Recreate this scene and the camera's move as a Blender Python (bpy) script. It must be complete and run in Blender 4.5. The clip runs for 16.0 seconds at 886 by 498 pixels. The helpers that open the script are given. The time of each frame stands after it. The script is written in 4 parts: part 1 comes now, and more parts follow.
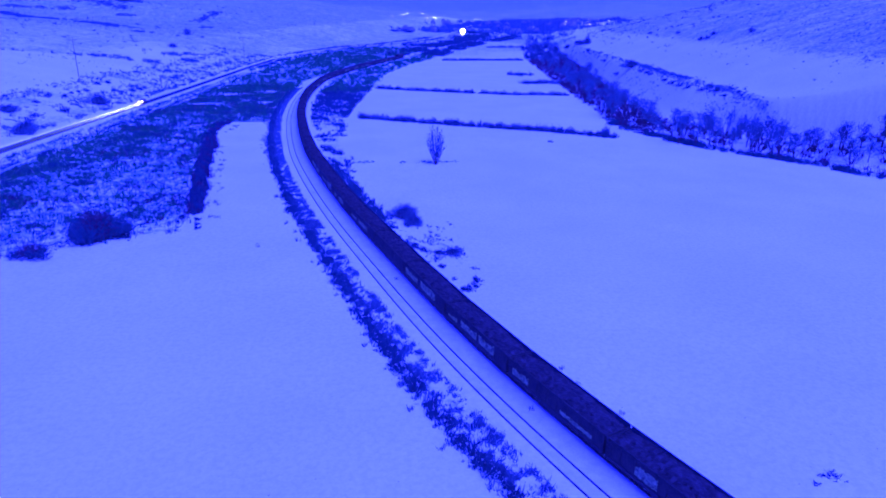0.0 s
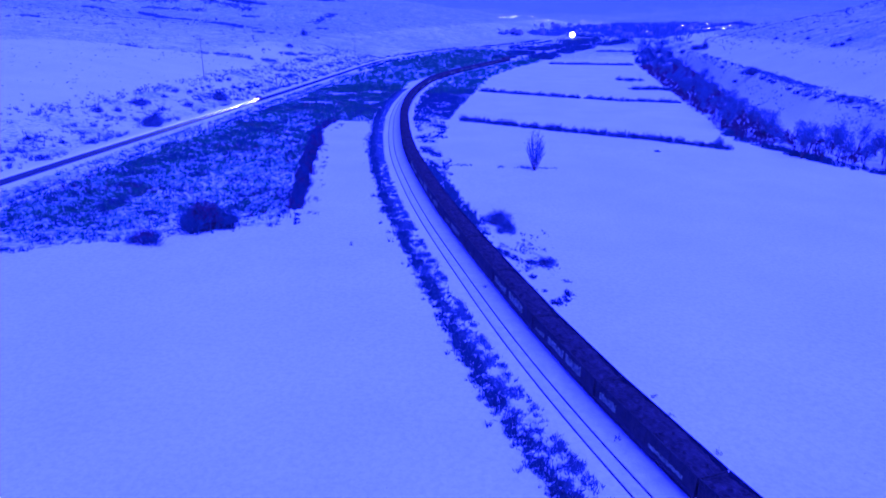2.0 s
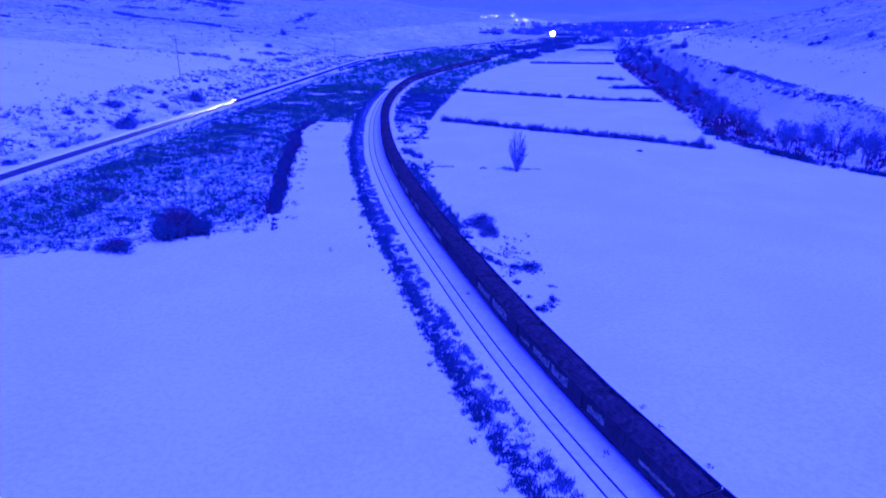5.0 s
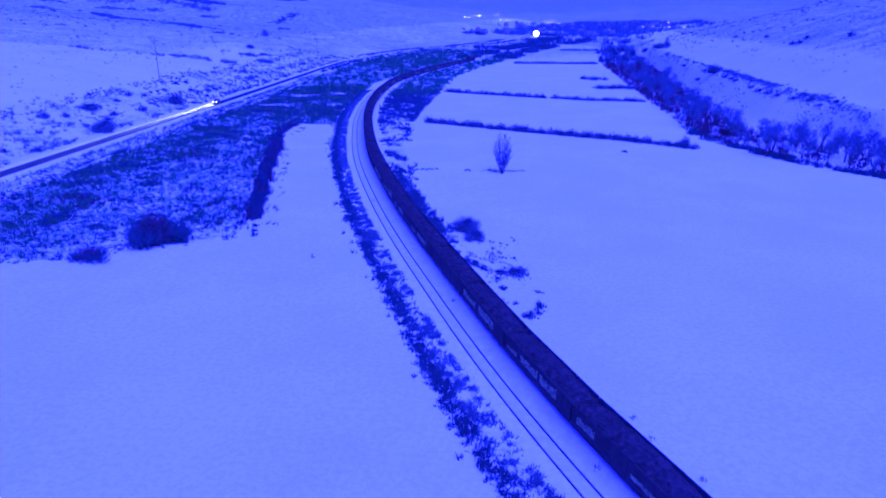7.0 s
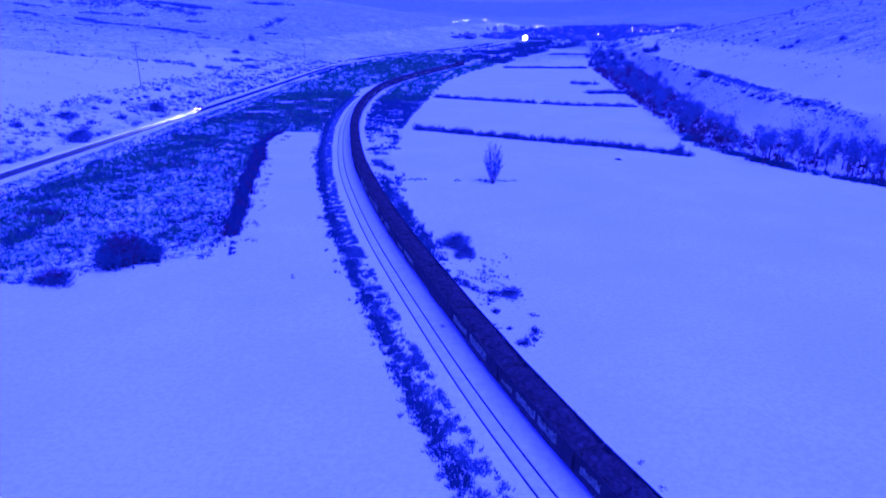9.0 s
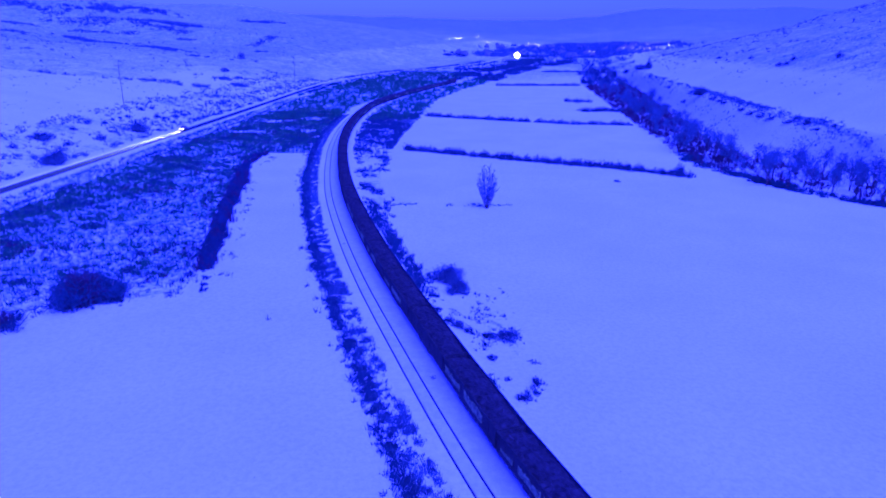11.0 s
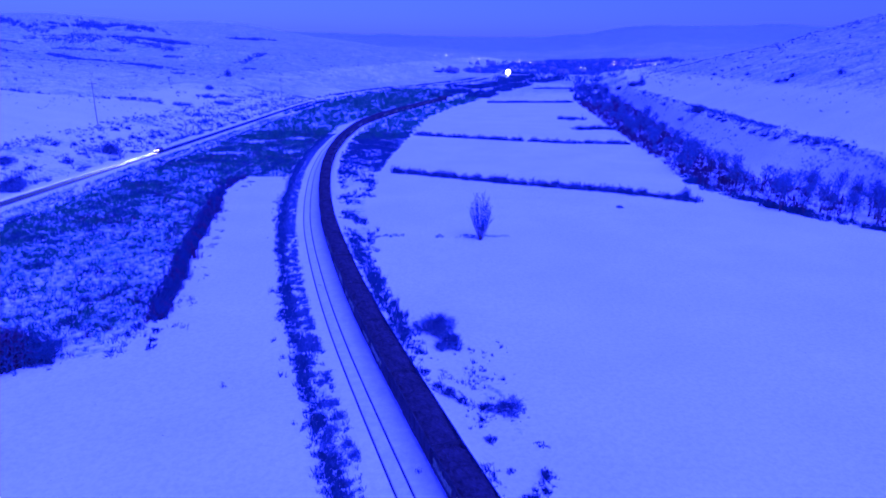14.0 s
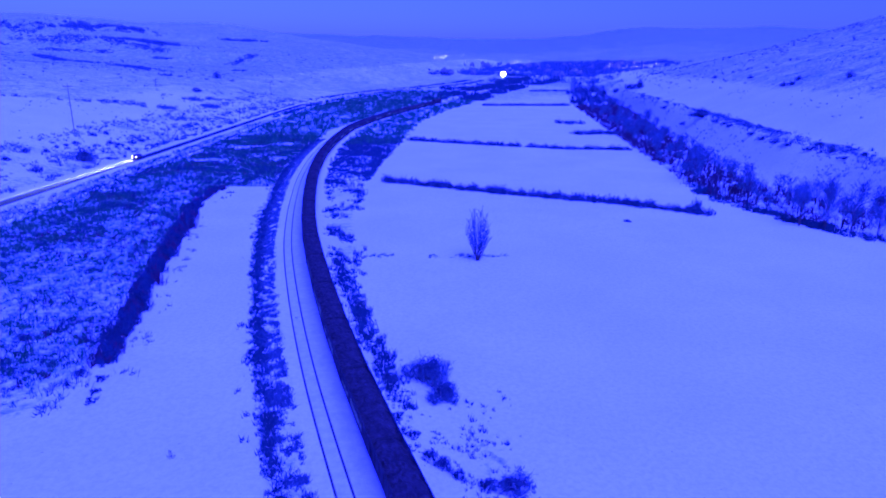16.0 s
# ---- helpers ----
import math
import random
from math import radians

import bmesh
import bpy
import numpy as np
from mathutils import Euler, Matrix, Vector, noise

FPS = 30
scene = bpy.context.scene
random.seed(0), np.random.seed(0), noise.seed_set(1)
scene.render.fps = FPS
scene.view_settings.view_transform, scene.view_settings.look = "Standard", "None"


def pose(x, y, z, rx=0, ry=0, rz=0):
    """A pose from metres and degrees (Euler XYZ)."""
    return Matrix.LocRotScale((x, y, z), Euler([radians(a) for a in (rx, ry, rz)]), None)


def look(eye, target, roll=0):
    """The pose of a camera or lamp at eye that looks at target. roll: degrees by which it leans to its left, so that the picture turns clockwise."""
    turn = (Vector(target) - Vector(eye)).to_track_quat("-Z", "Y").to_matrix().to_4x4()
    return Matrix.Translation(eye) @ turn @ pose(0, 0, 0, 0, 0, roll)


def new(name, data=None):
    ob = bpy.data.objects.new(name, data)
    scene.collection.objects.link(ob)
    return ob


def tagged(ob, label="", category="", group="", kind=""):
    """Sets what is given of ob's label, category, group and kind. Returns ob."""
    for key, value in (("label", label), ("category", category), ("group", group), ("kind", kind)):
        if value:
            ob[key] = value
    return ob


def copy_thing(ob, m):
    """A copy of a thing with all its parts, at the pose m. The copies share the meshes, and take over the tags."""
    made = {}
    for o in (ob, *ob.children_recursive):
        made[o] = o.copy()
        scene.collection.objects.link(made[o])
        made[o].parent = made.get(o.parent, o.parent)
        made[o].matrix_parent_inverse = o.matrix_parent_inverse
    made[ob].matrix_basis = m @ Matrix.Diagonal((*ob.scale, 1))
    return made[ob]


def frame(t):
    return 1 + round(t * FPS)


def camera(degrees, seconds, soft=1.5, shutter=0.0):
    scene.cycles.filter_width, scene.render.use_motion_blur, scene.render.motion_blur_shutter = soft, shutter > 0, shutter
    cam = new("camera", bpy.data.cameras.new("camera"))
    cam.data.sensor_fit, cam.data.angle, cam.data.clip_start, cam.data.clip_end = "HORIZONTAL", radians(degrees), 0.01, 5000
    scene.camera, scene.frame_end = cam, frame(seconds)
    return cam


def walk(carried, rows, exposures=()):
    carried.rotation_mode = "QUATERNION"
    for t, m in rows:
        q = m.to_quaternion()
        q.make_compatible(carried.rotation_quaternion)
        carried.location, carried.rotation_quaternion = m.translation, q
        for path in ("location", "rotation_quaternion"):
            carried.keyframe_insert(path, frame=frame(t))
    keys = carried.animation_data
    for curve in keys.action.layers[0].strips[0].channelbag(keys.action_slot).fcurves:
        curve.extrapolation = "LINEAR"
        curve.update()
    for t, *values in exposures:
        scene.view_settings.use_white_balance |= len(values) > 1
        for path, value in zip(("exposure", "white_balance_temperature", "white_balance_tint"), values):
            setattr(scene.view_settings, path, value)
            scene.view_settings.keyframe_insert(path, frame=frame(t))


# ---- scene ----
cam = camera(70.6, 16.0, 1.75)

PATH = [
    (0, (-0.13, -5.154, 34.677), (0.05, -3.288, 33.982), 1.1),
    (0.5, (0.107, -4.715, 34.671), (0.236, -2.844, 33.979), 1.2),
    (1, (0.356, -4.215, 34.673), (0.414, -2.339, 33.982), 1.3),
    (1.5, (0.454, -3.727, 34.675), (0.431, -1.851, 33.983), 1.3),
    (2, (0.509, -3.233, 34.703), (0.386, -1.362, 34.009), 1.4),
    (2.5, (0.554, -2.729, 34.71), (0.367, -0.863, 34.015), 1.4),
    (3, (0.546, -2.237, 34.713), (0.338, -0.374, 34.017), 1.4),
    (3.5, (0.54, -1.83, 34.691), (0.357, 0.036, 33.995), 1.4),
    (4, (0.554, -1.46, 34.675), (0.42, 0.411, 33.98), 1.4),
    (6.5, (0.657, 0.611, 34.84), (0.622, 2.486, 34.145), 1.2),
    (7, (0.701, 1.285, 34.854), (0.676, 3.161, 34.16), 1.2),
    (7.5, (0.703, 2.318, 34.92), (0.686, 4.194, 34.226), 1.2),
    (8, (0.752, 3.7, 34.996), (0.742, 5.576, 34.302), 1.1),
    (8.5, (0.833, 5.366, 35.033), (0.831, 7.242, 34.339), 1.1),
    (9, (0.869, 7.2, 35.028), (0.874, 9.08, 34.346), 1.1),
    (11.5, (1.297, 17.697, 34.998), (1.327, 19.598, 34.375), 1.0),
    (12, (1.392, 19.81, 35.004), (1.426, 21.714, 34.393), 1.0),
    (12.5, (1.487, 21.922, 34.98), (1.526, 23.829, 34.377), 1.0),
    (13, (1.544, 24.089, 34.984), (1.587, 25.998, 34.389), 1.0),
    (13.5, (1.659, 26.289, 34.967), (1.707, 28.2, 34.379), 1.0),
    (14, (1.797, 28.675, 34.968), (1.848, 30.586, 34.381), 0.9),
    (14.5, (1.918, 31.32, 34.995), (1.973, 33.231, 34.407), 0.9),
    (15, (1.967, 34.182, 35.005), (2.027, 36.092, 34.417), 1.0),
    (15.5, (2.13, 37.293, 35.042), (2.193, 39.204, 34.454), 1.0),
    (16, (2.264, 40.656, 35.094), (2.332, 42.568, 34.512), 1.0),
]
walk(cam, [(t, look(eye, target, roll)) for t, eye, target, roll in PATH], exposures=((0.0, 4.08), (7.0, 4.06), (16.0, 4.02)))

# ---- world and light: an overcast winter dusk, blue and shadowless ----
world = bpy.data.worlds.new("dusk_sky")
scene.world = world
world.use_nodes = True
wn = world.node_tree
sky = wn.nodes.new("ShaderNodeTexSky")
sky.sky_type, sky.sun_disc = "NISHITA", False
sky.sun_elevation, sky.sun_rotation = radians(35), radians(150)
sky.dust_density, sky.air_density = 1.6, 1.0
tint = wn.nodes.new("ShaderNodeMix")
tint.data_type, tint.blend_type = "RGBA", "MULTIPLY"
tint.inputs[0].default_value, tint.inputs[7].default_value = 1.0, (0.0184, 0.0296, 1.0, 1.0)
wn.links.new(sky.outputs["Color"], tint.inputs[6])
wn.links.new(tint.outputs[2], wn.nodes["Background"].inputs["Color"])
wn.nodes["Background"].inputs["Strength"].default_value = 0.068
sun = new("sun", bpy.data.lights.new("sun", "SUN"))
sun.data.energy, sun.data.angle, sun.data.color = 1.38, radians(60), (0.0238, 0.0336, 1.0)
sun.matrix_world = look((0, 0, 100), (-32, 55, 0))


# ---- materials ----
def material(name, rough=0.8, metal=0.0, gloss=0.15):
    m = bpy.data.materials.new(name)
    m.use_nodes = True
    b = m.node_tree.nodes["Principled BSDF"]
    b.inputs["Specular IOR Level"].default_value = gloss
    b.inputs["Roughness"].default_value, b.inputs["Metallic"].default_value = rough, metal
    return m, m.node_tree, b


def noise_tex(nt, scale, detail=4.0, rough=0.55, coord="Object"):
    tc = nt.nodes.new("ShaderNodeTexCoord")
    n = nt.nodes.new("ShaderNodeTexNoise")
    n.inputs["Scale"].default_value, n.inputs["Detail"].default_value, n.inputs["Roughness"].default_value = scale, detail, rough
    nt.links.new(tc.outputs[coord], n.inputs["Vector"])
    return n


def ramp(nt, src, stops):
    r = nt.nodes.new("ShaderNodeValToRGB")
    e = r.color_ramp.elements
    while len(e) < len(stops):
        e.new(0.5)
    for k, (p, c) in enumerate(stops):
        e[k].position, e[k].color = p, (*c, 1.0)
    nt.links.new(src, r.inputs["Fac"])
    return r


def maths(nt, op, a, b, clamp=False):
    n = nt.nodes.new("ShaderNodeMath")
    n.operation, n.use_clamp = op, clamp
    for k, v in enumerate((a, b)):
        if isinstance(v, (int, float)):
            n.inputs[k].default_value = v
        else:
            nt.links.new(v, n.inputs[k])
    return n.outputs[0]


def mix(nt, fac, a, b):
    n = nt.nodes.new("ShaderNodeMix")
    n.data_type = "RGBA"
    nt.links.new(fac, n.inputs[0])
    for k, v in ((6, a), (7, b)):
        if isinstance(v, tuple):
            n.inputs[k].default_value = (*v, 1.0)
        else:
            nt.links.new(v, n.inputs[k])
    return n.outputs[2]


def bump(nt, bsdf, src, strength, dist):
    b = nt.nodes.new("ShaderNodeBump")
    b.inputs["Strength"].default_value, b.inputs["Distance"].default_value = strength, dist
    nt.links.new(src, b.inputs["Height"])
    nt.links.new(b.outputs["Normal"], bsdf.inputs["Normal"])


def speckled(name, dark, light, scale, rough=0.85, metal=0.0, fine=6.0, strength=0.4, dist=0.02):
    """Two tones in large patches, broken by a finer grain, with a fine relief."""
    m, nt, b = material(name, rough, metal)
    big, small = noise_tex(nt, scale), noise_tex(nt, scale * fine)
    mid = maths(nt, "ADD", maths(nt, "MULTIPLY", big.outputs["Fac"], 0.6), maths(nt, "MULTIPLY", small.outputs["Fac"], 0.4))
    nt.links.new(ramp(nt, mid, ((0.35, dark), (0.65, light))).outputs["Color"], b.inputs["Base Color"])
    bump(nt, b, small.outputs["Fac"], strength, dist)
    return m


def varied(name, dark, light, rough=0.9):
    """A tone that changes from piece to piece."""
    m, nt, b = material(name, rough)
    g = nt.nodes.new("ShaderNodeNewGeometry")
    nt.links.new(ramp(nt, g.outputs["Random Per Island"], ((0.0, dark), (1.0, light))).outputs["Color"], b.inputs["Base Color"])
    return m


def ground_material():
    """Thin snow over meadow: dry grass and earth come through where the ground is rough."""
    m, nt, b = material("snowy_ground", 0.75, 0.0, 0.2)
    at = nt.nodes.new("ShaderNodeAttribute")
    at.attribute_name = "cover"
    n1, n2, n3 = noise_tex(nt, 0.16, 6, 0.65), noise_tex(nt, 0.8, 6, 0.7), noise_tex(nt, 4.0, 4, 0.65)
    n = maths(nt, "ADD", maths(nt, "MULTIPLY", n1.outputs["Fac"], 0.35), maths(nt, "MULTIPLY", n2.outputs["Fac"], 0.65))
    k = maths(nt, "ADD", maths(nt, "MULTIPLY", at.outputs["Fac"], 0.55), maths(nt, "SUBTRACT", n, 0.78))
    bare = maths(nt, "MULTIPLY", k, maths(nt, "SUBTRACT", 8.2, maths(nt, "MULTIPLY", at.outputs["Fac"], 5.6)), True)
    snow = ramp(nt, n3.outputs["Fac"], ((0.3, (0.79, 0.80, 0.82)), (0.7, (0.89, 0.90, 0.92)))).outputs["Color"]
    tuft = maths(nt, "ADD", maths(nt, "MULTIPLY", noise_tex(nt, 2.0, 5, 0.75).outputs["Fac"], 0.55), maths(nt, "MULTIPLY", noise_tex(nt, 0.45, 4, 0.7).outputs["Fac"], 0.45))
    grass = ramp(nt, tuft, ((0.38, (0.020, 0.100, 0.029)), (0.64, (0.064, 0.300, 0.082)))).outputs["Color"]
    dead = ramp(nt, tuft, ((0.38, (0.030, 0.070, 0.038)), (0.64, (0.078, 0.200, 0.092)))).outputs["Color"]
    grass = mix(nt, maths(nt, "MULTIPLY", maths(nt, "SUBTRACT", noise_tex(nt, 0.09, 4, 0.7).outputs["Fac"], 0.42), 5.0, True), grass, dead)
    n4, n5 = noise_tex(nt, 1.7, 3, 0.6), noise_tex(nt, 0.05, 4, 0.6)
    crust = ramp(nt, n4.outputs["Fac"], ((0.34, (0.89, 0.90, 0.91)), (0.58, (1.0, 1.0, 1.0)))).outputs["Color"]
    wind = ramp(nt, n5.outputs["Fac"], ((0.35, (0.91, 0.92, 0.93)), (0.65, (1.0, 1.0, 1.0)))).outputs["Color"]
    specks = maths(nt, "MULTIPLY", maths(nt, "SUBTRACT", noise_tex(nt, 2.6, 2, 0.5).outputs["Fac"], 0.745), 14.0, True)
    for tone in (crust, wind):
        k = nt.nodes.new("ShaderNodeMix")
        k.data_type, k.blend_type, k.inputs[0].default_value = "RGBA", "MULTIPLY", 1.0
        nt.links.new(snow, k.inputs[6])
        nt.links.new(tone, k.inputs[7])
        snow = k.outputs[2]
    snow = mix(nt, specks, snow, (0.22, 0.20, 0.17))
    nt.links.new(mix(nt, bare, snow, grass), b.inputs["Base Color"])
    bump(nt, b, n3.outputs["Fac"], 0.15, 0.08)
    return m


SNOWY = ground_material()
SNOW = speckled("trodden_snow", (0.54, 0.59, 0.64), (0.74, 0.78, 0.82), 1.2, 0.7, dist=0.05)
BALLAST = speckled("track_ballast", (0.05, 0.045, 0.04), (0.16, 0.15, 0.14), 4.0)
RAIL = speckled("rusty_rail", (0.05, 0.055, 0.04), (0.10, 0.11, 0.07), 3.0, 0.6)
ASPHALT = speckled("wet_asphalt", (0.014, 0.028, 0.028), (0.028, 0.046, 0.044), 0.5, 0.75)
# The haze's blue cast is put into the twig and brush colours.
TWIG = varied("bluish_bare_twigs", (0.008, 0.027, 0.038), (0.030, 0.074, 0.100))
PALE_TWIG = varied("pale_bluish_twigs", (0.026, 0.064, 0.075), (0.095, 0.175, 0.185))
BRIAR = varied("reddish_thorn_twigs", (0.034, 0.022, 0.030), (0.085, 0.046, 0.066))
BRAMBLE = varied("bluish_bramble_and_brush", (0.008, 0.036, 0.040), (0.032, 0.096, 0.108))
REED = varied("teal_reed_and_dry_grass", (0.007, 0.064, 0.027), (0.034, 0.185, 0.072))
BARK = speckled("bark", (0.04, 0.032, 0.025), (0.11, 0.09, 0.07), 3.0)
WAGON = speckled("dirty_oxide_red_paint", (0.013, 0.016, 0.016), (0.046, 0.040, 0.034), 0.9, 0.8)
LOAD = speckled("rusty_scrap", (0.010, 0.010, 0.010), (0.048, 0.038, 0.033), 0.8, 0.85, fine=5.0)
# Bluer tone of the wagons' inner faces and east rims.
BLUE_STEEL = speckled("bluish_wagon_steel", (0.014, 0.036, 0.050), (0.034, 0.060, 0.090), 0.9, 0.8)
IRON = speckled("grimy_iron", (0.014, 0.016, 0.022), (0.040, 0.040, 0.046), 2.0, 0.7)
GRAFFITI = speckled("faded_spray_paint", (0.024, 0.026, 0.022), (0.270, 0.320, 0.140), 2.2, 0.7, fine=3.0)
GALV = speckled("weathered_steel", (0.10, 0.10, 0.10), (0.20, 0.20, 0.20), 2.0, 0.55, 0.6)
PLASTER = speckled("village_plaster", (0.14, 0.15, 0.13), (0.28, 0.29, 0.26), 0.4)
TILE = speckled("snow_dusted_roof_tiles", (0.07, 0.08, 0.07), (0.26, 0.29, 0.28), 0.5)
CARPAINT = speckled("grey_car_paint", (0.10, 0.10, 0.11), (0.13, 0.13, 0.14), 0.5, 0.35, 0.6)
RUBBER = speckled("tyre_rubber", (0.015, 0.015, 0.015), (0.03, 0.03, 0.03), 5.0, 0.9)
GLASS, _nt, _b = material("car_glass", 0.05)
_b.inputs["Base Color"].default_value = (0.02, 0.022, 0.025, 1)


def lamp_material(name, colour, strength):
    m, nt, b = material(name, 0.3)
    b.inputs["Emission Color"].default_value = (*colour, 1)
    b.inputs["Emission Strength"].default_value = strength
    return m


LAMPGLOW = lamp_material("street_lamp_glow", (0.90, 0.95, 1.0), 1.0)
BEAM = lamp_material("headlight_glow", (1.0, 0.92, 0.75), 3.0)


# ---- building helpers ----
def mesh_object(name, verts, faces, mat, parent=None, label="", smooth=False):
    me = bpy.data.meshes.new(name)
    me.from_pydata([tuple(map(float, v)) for v in verts] if not isinstance(verts, np.ndarray) else verts.tolist(), [],
                   faces if not isinstance(faces, np.ndarray) else faces.tolist())
    me.materials.append(mat)
    if smooth:
        me.polygons.foreach_set("use_smooth", [True] * len(me.polygons))
    ob = new(name, me)
    if parent:
        ob.parent = parent
    if label:
        ob["label"] = label
    return ob


def part(name, bm, mat, parent=None, label="", smooth=False):
    me = bpy.data.meshes.new(name)
    bm.to_mesh(me)
    bm.free()
    me.materials.append(mat)
    if smooth:
        me.polygons.foreach_set("use_smooth", [True] * len(me.polygons))
    ob = new(name, me)
    if parent:
        ob.parent = parent
    if label:
        ob["label"] = label
    return ob


def box(bm, x0, x1, y0, y1, z0, z1, bevel=0.0):
    r = bmesh.ops.create_cube(bm, size=1.0, matrix=Matrix.Translation(((x0 + x1) / 2, (y0 + y1) / 2, (z0 + z1) / 2)) @ Matrix.Diagonal((x1 - x0, y1 - y0, z1 - z0, 1)))
    if bevel:
        es = {e for v in r["verts"] for e in v.link_edges}
        bmesh.ops.bevel(bm, geom=list(es), offset=bevel, segments=2, affect="EDGES")


def rod(bm, a, b, r, seg=8, r2=None):
    a, b = Vector(a), Vector(b)
    m = Matrix.Translation((a + b) / 2) @ (b - a).to_track_quat("Z", "Y").to_matrix().to_4x4()
    bmesh.ops.create_cone(bm, cap_ends=True, segments=seg, radius1=r, radius2=r if r2 is None else r2, depth=(b - a).length, matrix=m)


def vnoise(x, y, size, seed):
    """Smooth noise, 0 to 1, with hills of that size."""
    x, y = np.asarray(x, float) / size, np.asarray(y, float) / size
    xi, yi = np.floor(x), np.floor(y)
    fx, fy = x - xi, y - yi
    fx, fy = fx * fx * (3 - 2 * fx), fy * fy * (3 - 2 * fy)

    def h(a, b):
        v = np.sin(a * 127.1 + b * 311.7 + seed * 74.7) * 43758.5453
        return v - np.floor(v)
    return (h(xi, yi) * (1 - fx) + h(xi + 1, yi) * fx) * (1 - fy) + (h(xi, yi + 1) * (1 - fx) + h(xi + 1, yi + 1) * fx) * fy


def step(a, b, v):
    t = np.clip((np.asarray(v, float) - a) / (b - a), 0, 1)
    return t * t * (3 - 2 * t)


def line(points, soft=0.0):
    """x as a function of y along a line through these points, rounded off."""
    ys = np.arange(points[0][1], points[-1][1] + 0.5, 1.0)
    xs = np.interp(ys, [p[1] for p in points], [p[0] for p in points])
    if soft:
        k = np.exp(-0.5 * (np.arange(-3 * soft, 3 * soft + 1) / soft) ** 2)
        pad = len(k) // 2
        lo = xs[0] - (xs[1] - xs[0]) * np.arange(pad, 0, -1)
        hi = xs[-1] + (xs[-1] - xs[-2]) * np.arange(1, pad + 1)
        xs = np.convolve(np.concatenate((lo, xs, hi)), k / k.sum(), "valid")
    return lambda y: np.interp(y, ys, xs)


# ---- the plan ----
TRACK = line([(78, -80), (50, -33), (34, -4), (26, 11), (19, 25), (13.1, 37.3), (9.4, 46.4), (7.1, 51.9), (3.9, 60.4), (0.3, 71.3), (-2.5, 80.1),
              (-6.3, 91.5), (-9.3, 101), (-13.2, 114.5), (-18.9, 136.5), (-24, 158.2), (-28.9, 186.6), (-33.9, 222), (-37.2, 259), (-38.6, 300),
              (-37.3, 355), (-29, 405), (-20, 445), (-3, 510), (11, 558), (31, 618), (54, 675), (80, 735), (155, 880), (175, 960), (160, 1080), (150, 1200)], 9)
FOOT = line([(-106, -300), (-101, 110), (-95.5, 290), (-88, 510), (-78, 620), (-60, 700), (-30, 800), (25, 960), (110, 1180), (150, 1320), (300, 2000)], 25)
ROAD = line([(-106, -300), (-101, 110), (-95.5, 290), (-91, 470), (-88, 530), (-81, 582), (-64, 634), (-36, 679), (0, 722), (60, 830), (105, 980), (150, 1180), (180, 1320), (330, 2000)], 14)
RIVER_W = line([(160, 60), (107, 154), (98.4, 162), (92.3, 170.5), (87, 182.5), (79, 203), (82.5, 232), (93, 314), (107, 422), (127, 570), (150, 690), (240, 1060), (330, 1500)], 6)
RIVER_E = line([(190, 60), (150, 150), (116, 190), (101, 228), (106, 255), (113, 290), (129, 377), (150, 478), (174, 614), (202, 767), (260, 1060), (350, 1500)], 8)
BANK = line([(128, -300), (124, 200), (125.5, 239), (131, 278), (134.5, 305), (140, 345), (147, 393), (158, 474), (182, 603), (240, 800), (300, 1050), (420, 1500), (700, 2300)], 16)
FIELD_W = line([(-238, -300), (-232, 273), (-229, 299), (-222, 325), (-204, 336), (-186, 347), (-166, 363), (-147, 385), (-125, 420), (-60, 520), (300, 800), (600, 2400)], 4)
ROW_W = line([(-33, 99), (-35.8, 110), (-41.2, 133), (-48.2, 166), (-52.8, 190), (-53.5, 204), (-51.7, 217), (-49.8, 224), (-46, 231)], 4)
EDGE_E = line([(4, 96), (-0.2, 102), (-4.0, 117), (-7.2, 137), (-8.0, 150), (-12, 175), (-14, 217), (-13, 245), (-9, 290), (1, 411), (22, 500), (52, 600), (95, 735)], 6)


def floor_z(y):
    return 0.030 * np.maximum(np.asarray(y, float) - 560, 0) * (1 - 0.35 * step(900, 2000, y)) * step(520, 700, y)


